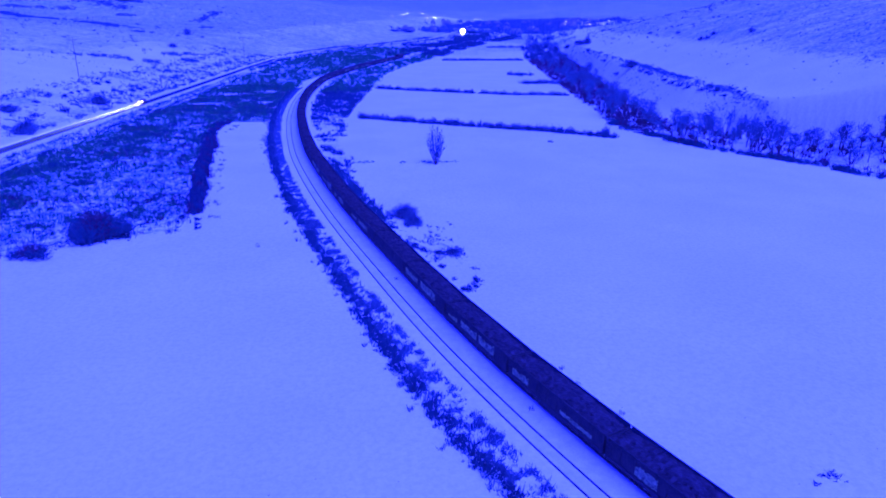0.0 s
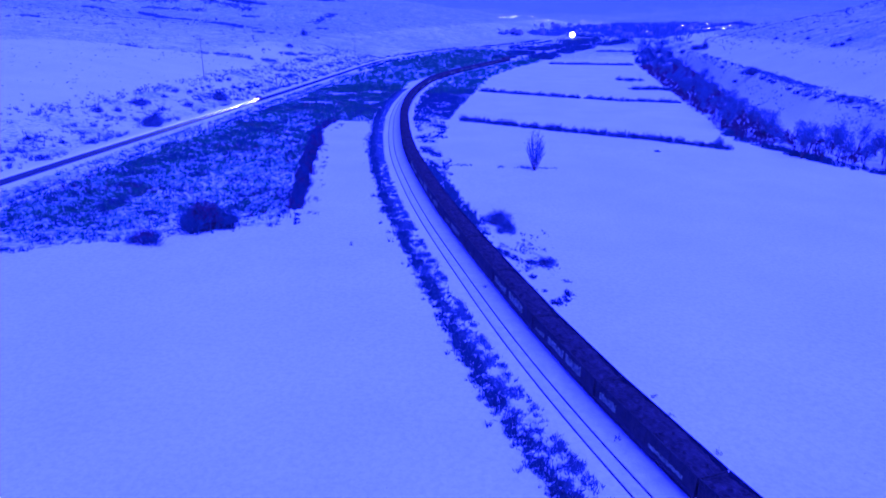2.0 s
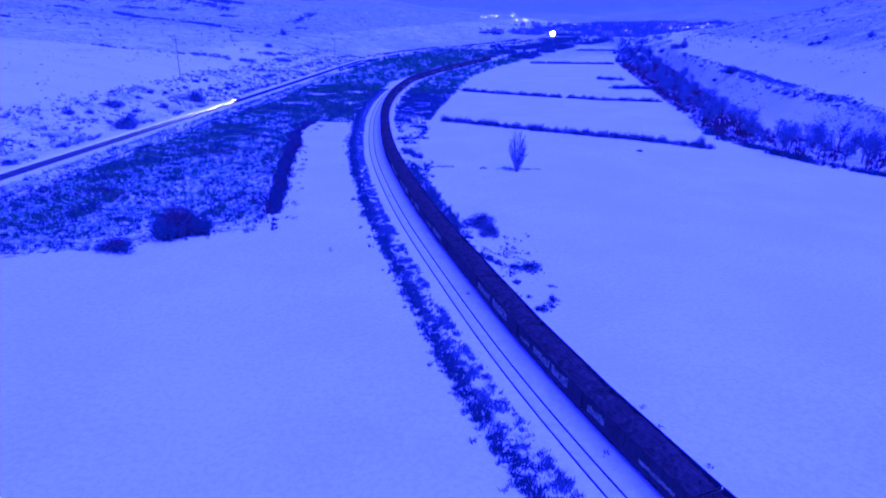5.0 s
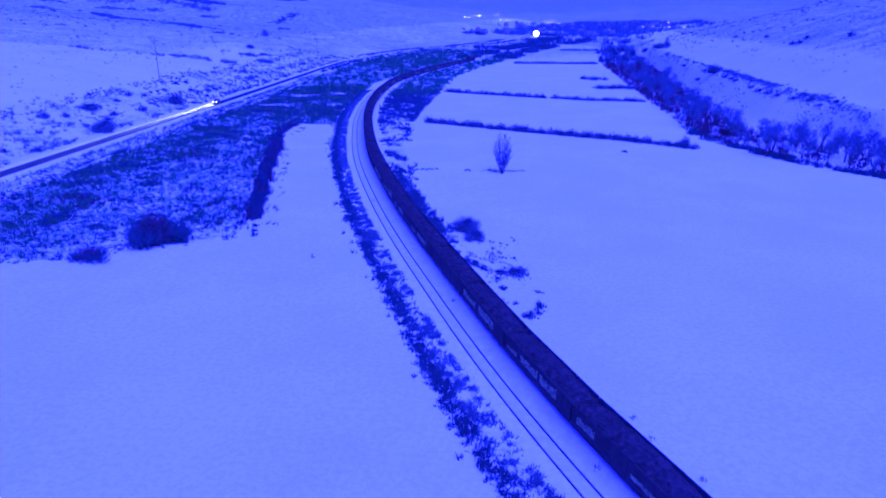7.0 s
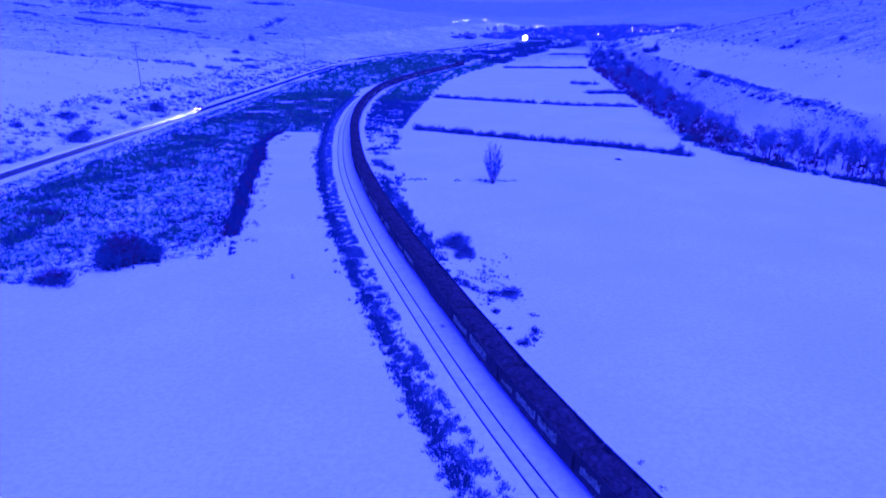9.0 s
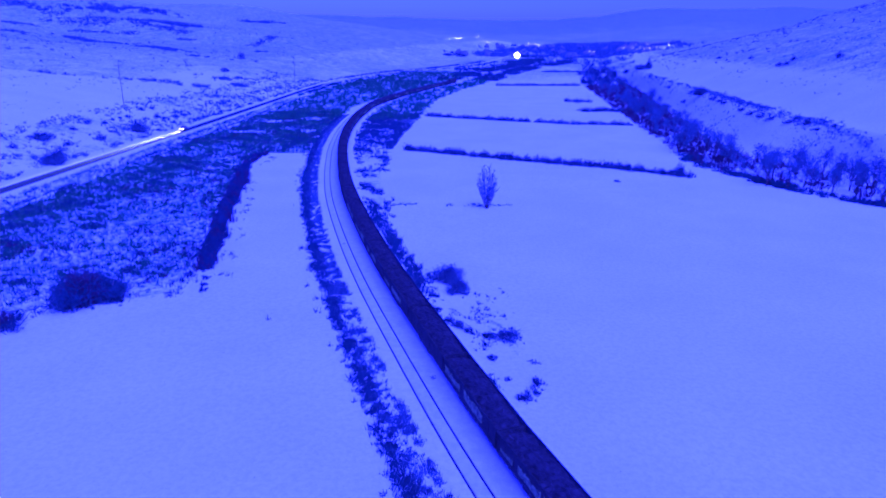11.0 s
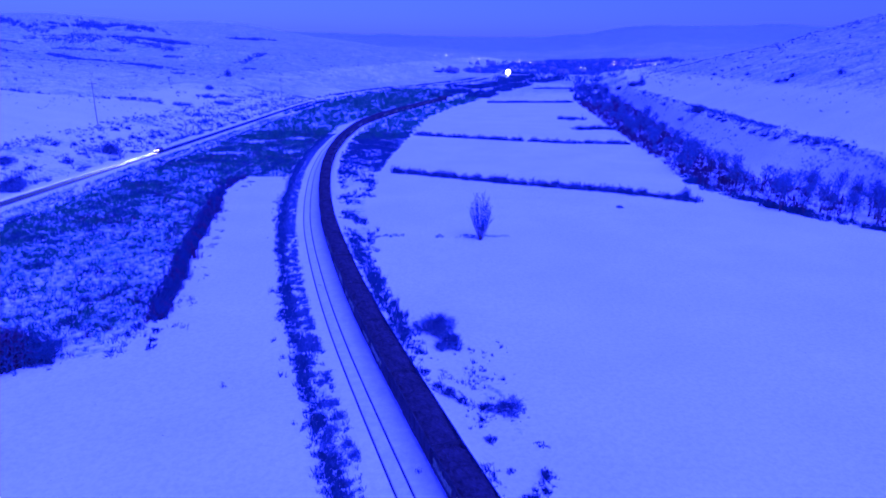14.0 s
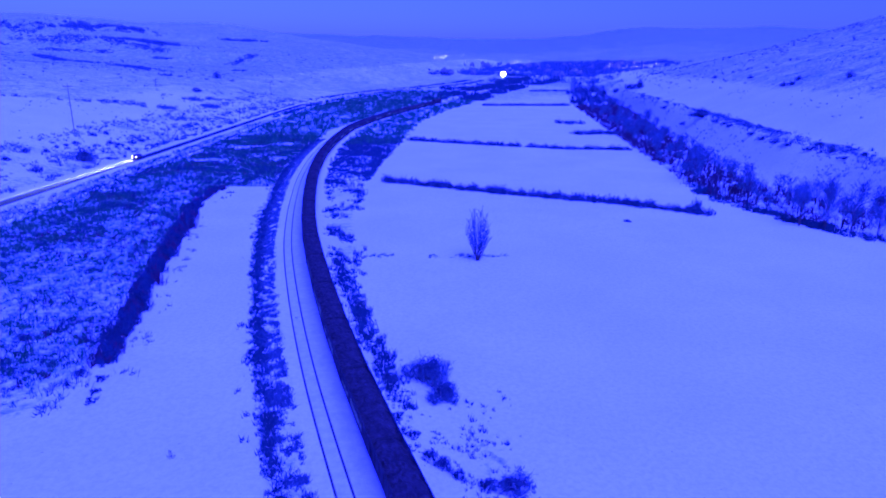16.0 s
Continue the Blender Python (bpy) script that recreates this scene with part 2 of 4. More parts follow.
def ground_z(x, y):
    x, y = np.asarray(x, float), np.asarray(y, float)
    rough = vnoise(x, y, 160, 1) * 0.7 + vnoise(x, y, 60, 2) * 0.3 - 0.5
    left = np.maximum(FOOT(y) - 9 - x, 0)
    hollow = 1 - 0.42 * step(500, 740, y) * (1 - step(770, 860, y - 0.1 * left)) * step(60, 170, left)
    hl = (42 * (1 - np.exp(-left / 190)) * hollow + 30 * step(300, 650, left)) * (1 + 0.35 * rough * step(60, 300, left)) * (1 - 0.75 * step(1500, 2300, y))
    right = np.maximum(x - BANK(y), 0)
    hr = (72 * (1 - np.exp(-(right / 140) ** 1.1)) + 0.18 * np.maximum(right - 120, 0)) * (1 + 0.22 * rough * step(40, 200, right)) * (1 - 0.62 * step(450, 950, y)) * (1 - 0.6 * step(1500, 2300, y))
    terrace = 12.5 * step(0, 1, (x - RIVER_E(y)) / np.maximum(BANK(y) - RIVER_E(y), 4.0)) * step(-200, 120, y) * (1 - 0.5 * step(600, 900, y))
    t = x / np.maximum(y, 500)
    far = step(1900, 3300, y) * (68 + 47 * np.exp(-((t - 0.34) / 0.10) ** 2) + 48 * np.exp(-((t - 0.54) / 0.14) ** 2) + 34 * (vnoise(x, y, 700, 5) - 0.5) + 26 * (vnoise(x, y, 240, 6) - 0.5))
    flat = 0.5 * (vnoise(x, y, 45, 3) - 0.5) + 0.12 * (vnoise(x, y, 7, 4) - 0.5)
    tr = TRACK(y)
    calm = step(3, 14, np.minimum(np.abs(x - tr), np.abs(x - tr - 4.3))) * step(4, 12, np.abs(x - ROAD(y)))
    ditch = -0.7 * np.exp(-((x - ROAD(y) - 10.4) / 1.6) ** 2) * (y < 420)
    slant = np.hypot(1.0, (TRACK(y + 1) - TRACK(y - 1)) / 2)
    beyond = np.maximum(np.maximum(tr - x, x - tr - 4.3) / slant, 0)
    bank = 0.31 * np.clip((5.8 - beyond) / 3.8, 0, 1) * (y < 1190)
    return floor_z(y) + bank + hl + hr + terrace + far + flat * calm + ditch


def inside(v, a, b, soft):
    return step(a - soft, a + soft, v) * (1 - step(b - soft, b + soft, v))


# hedge rows and thickets on the west hillside: a line, how wide, how dense
HILL_ROWS = (
    ([(-479, 765), (-447, 752), (-432, 780), (-405, 765), (-360, 724), (-331, 713), (-295, 696)], 8.0, 0.95),
    ([(-295, 694), (-272, 681), (-250, 659)], 11.0, 1.0), ([(-207, 575), (-194, 578)], 3.5, 0.8), ([(-186, 577), (-178, 580)], 4.0, 0.9), ([(-160, 598), (-155, 600)], 4.0, 0.7),
    ([(-515, 824), (-492, 840), (-469, 861), (-437, 866)], 16.0, 0.65), ([(-437, 866), (-404, 872), (-380, 885)], 22.0, 0.62), ([(-378, 889), (-372, 930), (-330, 900)], 22.0, 0.95),
    ([(-438, 827), (-407, 833), (-375, 837)], 9.0, 0.6), ([(-364, 878), (-319, 851)], 10.0, 0.7), ([(-305, 818), (-285, 824)], 8.0, 0.75),
    ([(-553, 912), (-513, 892), (-493, 907)], 24.0, 0.7), ([(-493, 964), (-491, 1025), (-466, 1032), (-440, 1050)], 30.0, 0.8),
    ([(-271, 452), (-263, 467)], 4.0, 0.7), ([(-175, 409), (-160, 437)], 4.0, 0.6), ([(-160, 374), (-150, 383), (-141, 383), (-134, 392)], 4.5, 0.72),
    ([(-141, 431), (-134, 466)], 4.0, 1.0), ([(-127, 425), (-123, 429)], 4.0, 1.0), ([(-139, 528), (-132, 543)], 5.0, 1.0),
    ([(-121, 362), (-115, 378)], 3.0, 0.9), ([(-113, 346), (-108, 346)], 2.6, 1.0), ([(-321, 1159), (-289, 1204)], 14.0, 0.7), ([(-219, 812), (-207, 855)], 8.0, 0.75), ([(-187, 700), (-169, 711)], 6.0, 0.7),
    ([(-333, 446), (-318, 452)], 5.0, 1.0),
    ([(-236, 230), (-232, 273), (-229, 299), (-222, 325), (-204, 336), (-186, 347), (-166, 363)], 3.5, 0.3))


def way_off(x, y, pts):
    """How far a place lies from a line."""
    best = np.full(np.shape(x), 1e9)
    for (xa, ya), (xb, yb) in zip(pts, pts[1:]):
        k = np.clip(((x - xa) * (xb - xa) + (y - ya) * (yb - ya)) / ((xb - xa) ** 2 + (yb - ya) ** 2), 0, 1)
        best = np.minimum(best, np.hypot(x - xa - k * (xb - xa), y - ya - k * (yb - ya)))
    return best


def thick_scrub(x, y):
    """Where the scrubland between road and railway is thickest, 0 to 1."""
    o = x - ROAD(y)
    wave = vnoise(x, y, 13, 17) - 0.5
    band = np.exp(-((o - 25) / 7) ** 2) * inside(y, 98, 204, 6) + 0.7 * np.exp(-((o - 17) / 6) ** 2) * inside(y, 126, 200, 14)
    north = step(226, 240, y + 14 * wave - 0.25 * (x + 60)) * (0.75 + 0.5 * wave)
    return np.clip(band + north, 0, 1)


def clearing(x, y):
    """Snowy openings in the thickest part of the scrubland, 0 to 1."""
    c = 0.0
    for a, b, w, d in ((-72, 261, 8, 5), (-58, 272, 5, 4), (-72, 292, 9, 6), (-50, 266, 5, 5), (-84, 275, 5, 6), (-54, 303, 6, 6), (-80, 320, 6, 8), (-58, 357, 9, 8), (-72, 395, 7, 10), (-60, 462, 10, 14), (-45, 430, 8, 10)):
        c = np.maximum(c, np.exp(-((x - a) / w) ** 2 - ((y - b) / d) ** 2))
    return np.clip(c * (0.6 + 0.8 * vnoise(x, y, 4, 18)), 0, 1)


def cover(x, y):
    """How much grass and brush stands through the snow, 0 to 1; raised far off to tone it for haze."""
    x, y = np.asarray(x, float), np.asarray(y, float)
    p1, p2, p3 = vnoise(x, y, 22, 11), vnoise(x, y, 9, 12), vnoise(x, y, 70, 13)
    tr, rd = TRACK(y), ROAD(y)
    c = np.full(x.shape, 0.0)
    # scrubland between road and railway
    south = 77 + (x + 73.7) * 0.5
    east = np.where(y < 215, ROW_W(y), tr - 6)
    wedge = step(-2, 5, y - south) * (0.78 + 0.22 * step(4, 24, y - south)) * step(-2, 3, east - x) * step(11, 16, x - rd) * (1 - step(640, 760, y))
    c = np.maximum(c, wedge * (0.53 + 0.22 * p1 + 0.28 * p2 + 0.34 * thick_scrub(x, y)) * (1 - 0.5 * clearing(x, y)))
    c = np.maximum(c, inside(x - rd, 4.5, 9.5, 0.8) * (0.52 + 0.3 * p2) * (y > 60) * (y < 420))
    c = np.maximum(c, 0.9 * np.exp(-((x - rd - 10.4) / 1.2) ** 2) * (y > 60) * (y < 420))
    # verge beyond the road
    c = np.maximum(c, inside(rd - x, 5, 34 + 10 * p3, 3) * (0.34 + 0.36 * p2) * (y < 560))
    # embankment scrub
    c = np.maximum(c, inside(tr - x, 2.3, 6.5, 0.7) * (0.36 + 0.3 * p2) * (y > -40) * (1 - step(300, 330, y)))
    c = np.maximum(c, step(0, 2, x - tr - 7.3) * step(-1, 2, EDGE_E(y) - x) * step(96, 104, y) * (1 - step(700, 760, y)) * (0.26 + 0.45 * p2 + 0.14 * step(215, 250, y)))
    c = np.maximum(c, np.exp(-((x - 9 - (90 - y) * 0.2) / 3.0) ** 2) * inside(y, 72, 96, 3) * (0.2 + 0.5 * p2))
    # river belt, terrace and hillsides
    c = np.maximum(c, step(-2, 2, x - RIVER_W(y)) * step(-2, 2, RIVER_E(y) - x) * (0.42 + 0.35 * p2) * (y < 1500))
    c = np.maximum(c, step(0, 4, x - RIVER_E(y)) * (1 - step(-6, 10, x - BANK(y))) * (0.30 + 0.18 * p2))
    c = np.maximum(c, np.exp(-((x - BANK(y) + 2) / 2.2) ** 2) * (0.45 + 0.55 * p1) * (0.6 + 0.4 * inside(y, 188, 325, 8)) * (y < 520))
    # hillside scrub, with some extra cover in place of the haze's tint
    up = np.maximum(FOOT(y) - 30 - x, 0)
    c = np.maximum(c, step(5, 60, up) * (0.545 + 0.12 * p2 + 0.06 * p3 + 0.13 * step(480, 700, y)) * (1 - 0.35 * step(-4, 6, x - FIELD_W(y)) * (y < 480)))
    c = np.maximum(c, step(400, 500, y) * (y < 1500) * step(6, 14, rd - x) * (0.50 + 0.16 * p2 + 0.12 * p3))
    for pts, wide, dense in HILL_ROWS:
        c = np.maximum(c, step(5, 30, up) * 0.72 * dense * np.exp(-(way_off(x, y, pts) / wide) ** 2) * (0.35 + 0.9 * p2))
    c = np.maximum(c, step(10, 40, x - BANK(y)) * (0.57 + 0.18 * p2 + 0.10 * p3 + 0.08 * step(60, 300, x - BANK(y))))
    # far fields, the village and the wooded ridge: growth, plus cover that imitates haze
    c = np.maximum(c, inside(y, 560, 1500, 120) * step(-20, 60, x - FOOT(y)) * (1 - step(0, 90, x - RIVER_E(y))) * (0.30 + 0.42 * p3 + 0.22 * np.maximum(step(690, 800, y), step(0, 8, rd - x))))
    c = np.maximum(c, inside(y, 1050, 1700, 120) * step(-60, 40, x - FOOT(y)) * (1 - step(60, 200, x - BANK(y))) * (0.52 + 0.16 * p3))
    c = np.maximum(c, inside(x / np.maximum(y, 500), 0.18, 0.295, 0.01) * step(760, 1000, y) * (0.50 + 0.15 * p3))
    c = np.maximum(c, step(1500, 1800, y) * (0.70 + 0.16 * p3 + 0.30 * step(2300, 2800, y) * (0.6 + 0.8 * vnoise(x, y, 260, 16))))
    return np.clip(c, 0, 1)


# ---- ground, one sheet to the horizon ----
def axis(lo, a, b, hi, d, grow):
    v, s = [b], d
    while v[-1] < hi:
        s *= grow
        v.append(v[-1] + s)
    w, s = [a], d
    while w[-1] > lo:
        s *= grow
        w.append(w[-1] - s)
    return np.array(w[:0:-1] + list(np.arange(a, b, d)) + v)


def build_ground():
    xs, ys = axis(-3200, -150, 170, 3600, 1.6, 1.05), axis(-900, 20, 330, 4700, 1.6, 1.022)
    gx, gy = np.meshgrid(xs, ys)
    v = np.column_stack((gx.ravel(), gy.ravel(), ground_z(gx, gy).ravel()))
    n, m = len(xs), len(ys)
    i = np.arange(n * m).reshape(m, n)
    f = np.column_stack((i[:-1, :-1].ravel(), i[:-1, 1:].ravel(), i[1:, 1:].ravel(), i[1:, :-1].ravel()))
    ob = mesh_object("ground", v, f, SNOWY, smooth=True)
    at = ob.data.attributes.new("cover", "FLOAT", "POINT")
    at.data.foreach_set("value", cover(v[:, 0], v[:, 1]))
    return tagged(ob, "snow-covered valley meadows with dry grass showing through", "ground", kind="structure")


build_ground()


# ---- railway ----
def track_at(y, off):
    """A point on the track bed, off metres east of the west track's middle, and the track's heading there."""
    dx = (TRACK(y + 1.0) - TRACK(y - 1.0)) / 2.0
    k = math.hypot(dx, 1.0)
    return float(TRACK(y)) + off / k, y - off * dx / k, float(floor_z(y)), math.atan2(1.0, dx)


def strip(ys, o0, o1, z0, z1, prof=None):
    """A ribbon along the track between two offsets."""
    v, f = [], []
    prof = prof or [(o0, z0), (o0 + 0.03, z1), (o1 - 0.03, z1), (o1, z0)]
    for y in ys:
        for o, z in prof:
            px, py, pz, _ = track_at(y, o)
            v.append((px, py, pz + z))
    for k in range(len(ys) - 1):
        for j in range(3):
            a = 4 * k + j
            f.append((a, a + 1, a + 5, a + 4))
    return v, f


TY = np.concatenate((np.arange(-78, 340, 2.0), np.arange(340, 1190, 6.0)))
bed = mesh_object("track_bed", *strip(TY, -2.2, 6.5, -0.15, 0.32), BALLAST)
tagged(bed, "dark ballast bed of a double-track railway", "track bed", kind="structure")
for name, o0, o1 in (("snow_shoulder", -2.0, -0.80), ("snow_between_rails", -0.62, 0.62), ("snow_between_tracks", 0.80, 3.50), ("snow_between_rails", 3.68, 4.92), ("snow_shoulder", 5.10, 6.3)):
    slope = None
    if "shoulder" in name:
        slope = [(o0 - 1.0, 0.16), (o0, 0.37), (o1 - 0.03, 0.40), (o1, 0.30)] if o0 < 0 else [(o0, 0.30), (o0 + 0.03, 0.40), (o1, 0.37), (o1 + 1.0, 0.16)]
    mesh_object(name, *strip(TY, o0, o1, 0.30, 0.40, slope), SNOWY if slope else SNOW, bed)
for k, off in enumerate((-0.71, 0.71, 3.59, 5.01)):
    if k % 2 == 0:
        tr = tagged(new("railway_track"), "rusty steel rails half buried in snow", "railway track", "railway tracks")
    mesh_object("rail", *strip(TY, off - 0.06, off + 0.06, 0.32, 0.47), RAIL, tr)

# ---- road ----
def ribbon(fx, ys, w0, w1, lift):
    v, f = [], []
    for y in ys:
        dx = float(fx(y + 1) - fx(y - 1)) / 2
        k = math.hypot(dx, 1)
        for o in (w0, w1):
            px, py = float(fx(y)) + o / k, y - o * dx / k
            v.append((px, py, float(ground_z(fx(y), y)) + lift + 0.0012 * max(y - 330, 0)))
    for k in range(len(ys) - 1):
        f.append((2 * k, 2 * k + 1, 2 * k + 3, 2 * k + 2))
    return v, f


RY = np.arange(-60, 531, 5.0)
tagged(mesh_object("road", *ribbon(ROAD, RY, -1.9, 1.9, 0.10), ASPHALT), "wet dark asphalt country road with snowy verges", "road", kind="structure")
tagged(mesh_object("road", *ribbon(ROAD, np.arange(530, 1000, 5.0), -2.3, 2.3, 0.10), SNOW), "snow-covered far stretch of the country road", "road", kind="structure")


# ---- vegetation ----
def twig_mesh(seg):
    """Thin three-sided tapering twigs; seg rows: foot x y z, tip x y z, radius."""
    seg = np.asarray(seg, float)
    p, q, r = seg[:, :3], seg[:, 3:6], seg[:, 6:7]
    d = q - p
    d /= np.maximum(np.linalg.norm(d, axis=1, keepdims=True), 1e-6)
    a = np.cross(d, np.where(np.abs(d[:, 2:3]) > 0.9, [[1.0, 0, 0]], [[0, 0, 1.0]]))
    a /= np.maximum(np.linalg.norm(a, axis=1, keepdims=True), 1e-6)
    b = np.cross(d, a)
    v = np.stack((p + r * a, p + r * (-0.5 * a + 0.87 * b), p + r * (-0.5 * a - 0.87 * b), q), 1).reshape(-1, 3)
    i = 4 * np.arange(len(seg))[:, None]
    f = np.concatenate((i + [[0, 1, 3]], i + [[1, 2, 3]], i + [[2, 0, 3]]))
    return v, f


def shrub_twigs(rng, w, h, stems, fine=6, thick=0.03):
    """Twigs of a bare shrub: stems fan out from the root, fine twigs fill the crown."""
    out = []
    lobes = [(w * (0.08 + 0.06 * k) * math.cos(2.4 * k + w), w * (0.08 + 0.06 * k) * math.sin(2.4 * k + w), rng.uniform(0.78, 1.05) * (1.0 - 0.105 * k), rng.uniform(0.20, 0.32) * w) for k in range(6)]
    for s in range(stems):
        lx, ly, lh, lr = lobes[s % 6]
        ang, rad = rng.uniform(0, 6.283), math.sqrt(rng.uniform(0, 1))
        top = np.array((lx + rad * lr * math.cos(ang), ly + rad * lr * math.sin(ang), h * lh * (0.35 + 0.65 * math.sqrt(max(0.0, 1 - rad * rad))) * rng.uniform(0.65, 1.05)))
        foot = np.array((lx + (top[0] - lx) * 0.4, ly + (top[1] - ly) * 0.4, -0.05)) + np.append(rng.normal(0, 0.04 * w, 2), 0)
        out.append((*foot, *top, thick))
        for _ in range(fine):
            k = rng.uniform(0.3, 0.95)
            c = foot + (top - foot) * k
            e = c + rng.normal(0, 1, 3) * (0.085 * w, 0.085 * w, 0.09 * h) + (0, 0, 0.11 * h)
            e[2] = max(e[2], 0.05)
            out.append((*c, *e, thick * 0.6))
    return out


def tree_limbs(rng, h, w, stems, bare, upright):
    """A bare tree: the trunk's and limbs' segments, and the fine twigs of its crown."""
    wood, fine = [], []
    for s in range(stems):
        ang = 6.283 * s / stems + rng.uniform(-0.4, 0.4)
        lean = (0.045 if stems > 1 else 0.02) * h * rng.uniform(0.5, 1.6)
        foot = np.array((0.12 * math.cos(ang) * (stems > 1), 0.12 * math.sin(ang) * (stems > 1), -0.15))
        top = np.array((lean * math.cos(ang), lean * math.sin(ang), h * rng.uniform(0.8, 0.98)))
        wood.append((*foot, *top, 0.028 * h / (stems ** 0.4)))
        for _ in range(int(34 / stems) + 6):
            k = rng.uniform(bare, 0.95)
            c = foot + (top - foot) * k
            a2 = rng.uniform(0, 6.283)
            reach = w / 2 * rng.uniform(0.5, 1.0) * math.sin(math.pi * (0.25 + 0.70 * (k - bare) / (1 - bare))) ** 0.8
            e = c + np.array((math.cos(a2) * reach, math.sin(a2) * reach, upright * reach * rng.uniform(0.5, 1.3)))
            wood.append((*c, *e, 0.008 * h * (1.15 - k)))
            for _ in range(7):
                m = c + (e - c) * rng.uniform(0.25, 1.0)
                t = m + rng.normal(0, 1, 3) * 0.07 * w + (0, 0, 0.06 * h)
                fine.append((*m, *t, 0.05))
                u = m + (t - m) * rng.uniform(0.4, 1.0)
                fine.append((*u, *(u + rng.normal(0, 1, 3) * 0.045 * w + (0, 0, 0.03 * h)), 0.045))
    return wood, fine


def plant_tree(name, seed, h, w, stems, bare, upright, at, label, group=""):
    rng = np.random.default_rng(seed)
    wood, fine = tree_limbs(rng, h, w, stems, bare, upright)
    ob = tagged(new(name), label, "tree", group)
    mesh_object("trunk", *twig_mesh(wood), BARK, ob)
    mesh_object("crown", *twig_mesh(fine), PALE_TWIG, ob)
    ob.matrix_basis = at
    return ob


def plant_bush(seed, w, h, stems, at, label, group="", fine=6, thick=0.03, mat=None):
    """A shrub: woody stems and a crown of fine twigs."""
    rng = np.random.default_rng(seed)
    tw = np.array(shrub_twigs(rng, w, h, stems, fine, thick))
    core = np.hypot(tw[:, 3], tw[:, 4]) < 0.24 * w
    ob = tagged(new("bush"), label, "bush", group)
    tagged(mesh_object("woody_core", *twig_mesh(tw[core]), BRIAR if mat is BRIAR else TWIG, ob), kind="stuff")
    tagged(mesh_object("crown", *twig_mesh(tw[~core]), BRAMBLE if mat is BRIAR else mat or TWIG, ob), kind="stuff")
    ob.matrix_basis = at
    return ob


def on_ground(x, y, turn=0.0, size=1.0):
    return pose(x, y, float(ground_z(x, y)) - 0.02, 0, 0, turn) @ Matrix.Scale(size, 4)


def scatter(name, label, n, seed, x0, x1, y0, y1, where, size, height, blades=12, mat=None, limit=99999, along=None, thick=0.045):
    """Many small tufts of brush, standing where the cover is thick, as one piece of stuff."""
    rng = np.random.default_rng(seed)
    x, y = rng.uniform(x0, x1, n), rng.uniform(y0, y1, n)
    if along:
        x = x + along(y)
    keep = (rng.uniform(0, 1, n) < where(x, y)) & (np.minimum(np.abs(x - TRACK(y)), np.abs(x - TRACK(y) - 4.3)) > 2.0) & (np.abs(x - ROAD(y)) > 3.4)
    x, y = x[keep][:limit], y[keep][:limit]
    m = len(x)
    z = ground_z(x, y)
    s = rng.uniform(0.55, 1.3, m) ** 1.5
    ang, rad = rng.uniform(0, 6.283, (m, blades)), np.sqrt(rng.uniform(0, 1, (m, blades)))
    fx, fy = rng.normal(0, 0.22, (m, blades)), rng.normal(0, 0.22, (m, blades))
    S = (s * size)[:, None]
    px, py = x[:, None] + fx * S, y[:, None] + fy * S
    qx, qy = px + 0.5 * rad * np.cos(ang) * S, py + 0.5 * rad * np.sin(ang) * S
    qz = z[:, None] + (s * height)[:, None] * rng.uniform(0.45, 1.1, (m, blades))
    pz = np.repeat(z[:, None], blades, 1) - 0.05
    r = np.repeat((thick * s * size)[:, None], blades, 1)
    seg = np.stack((px, py, pz, qx, qy, qz, r), 2).reshape(-1, 7)
    return tagged(mesh_object(name, *twig_mesh(seg), mat or REED), label, "brush", kind="stuff")


# scrub on the west bank of the line: compact clumps on its outer edge, a snowy mottle within
def west_bank(x, y):
    o = TRACK(y) - x
    patch = vnoise(x, y, 3.2, 21) * 0.45 + vnoise(x, y, 1.0, 22) * 0.55
    outer = np.exp(-((o - 5.4 - 0.7 * (1 - step(45, 80, y))) / 0.75) ** 2) * (0.30 + 0.95 * step(0.42, 0.56, patch))
    return np.clip(outer + 0.12 * inside(o, 6.0, 8.0, 0.8) * step(0.64, 0.78, patch), 0, 1)


def bank_mottle(x, y):
    o = TRACK(y) - x
    return inside(o, 2.6, 5.4, 0.3) * (0.06 + 0.8 * step(0.47, 0.60, vnoise(x, y, 0.9, 132) * 0.7 + vnoise(x, y, 3.0, 134) * 0.3))


scatter("trackside_scrub", "dark bramble clumps along the snowy railway bank", 44000, 31, -10.0, -3.6, -5, 320, west_bank, 0.62, 0.55, 9, BRAMBLE, along=TRACK, thick=0.075)
scatter("trackside_scrub", "low pale tufts along the snowy railway bank", 36000, 131, -6.0, -2.4, -5, 320, bank_mottle, 0.58, 0.42, 8, PALE_TWIG, along=TRACK, thick=0.08)


def east_bank(x, y):
    tr = TRACK(y) + 4.3
    patch = vnoise(x, y, 6, 23) * 0.6 + vnoise(x, y, 2.5, 24) * 0.4
    belt = np.exp(-((x - tr - 4.7) / 1.15) ** 2) * (y > 98) * (1 - step(146, 160, y)) * (0.7 + 0.9 * patch)
    mid = step(3, 4.5, x - tr) * step(-1, 1, EDGE_E(y) - x) * (y > 98) * step(0.52, 0.64, patch) * 0.5
    north = step(3, 5, x - tr) * step(-1, 1, EDGE_E(y) - x) * step(195, 245, y + 30 * (vnoise(x, y, 12, 30) - 0.5)) * (0.28 + 0.6 * step(0.42, 0.6, patch))
    return np.clip(belt + mid + north, 0, 1)


scatter("trackside_scrub", "dry brown brush and brambles beside the curve of the railway", 52000, 32, -45, 6, 96, 330, east_bank, 0.85, 0.85, 10, BRAMBLE, thick=0.065)


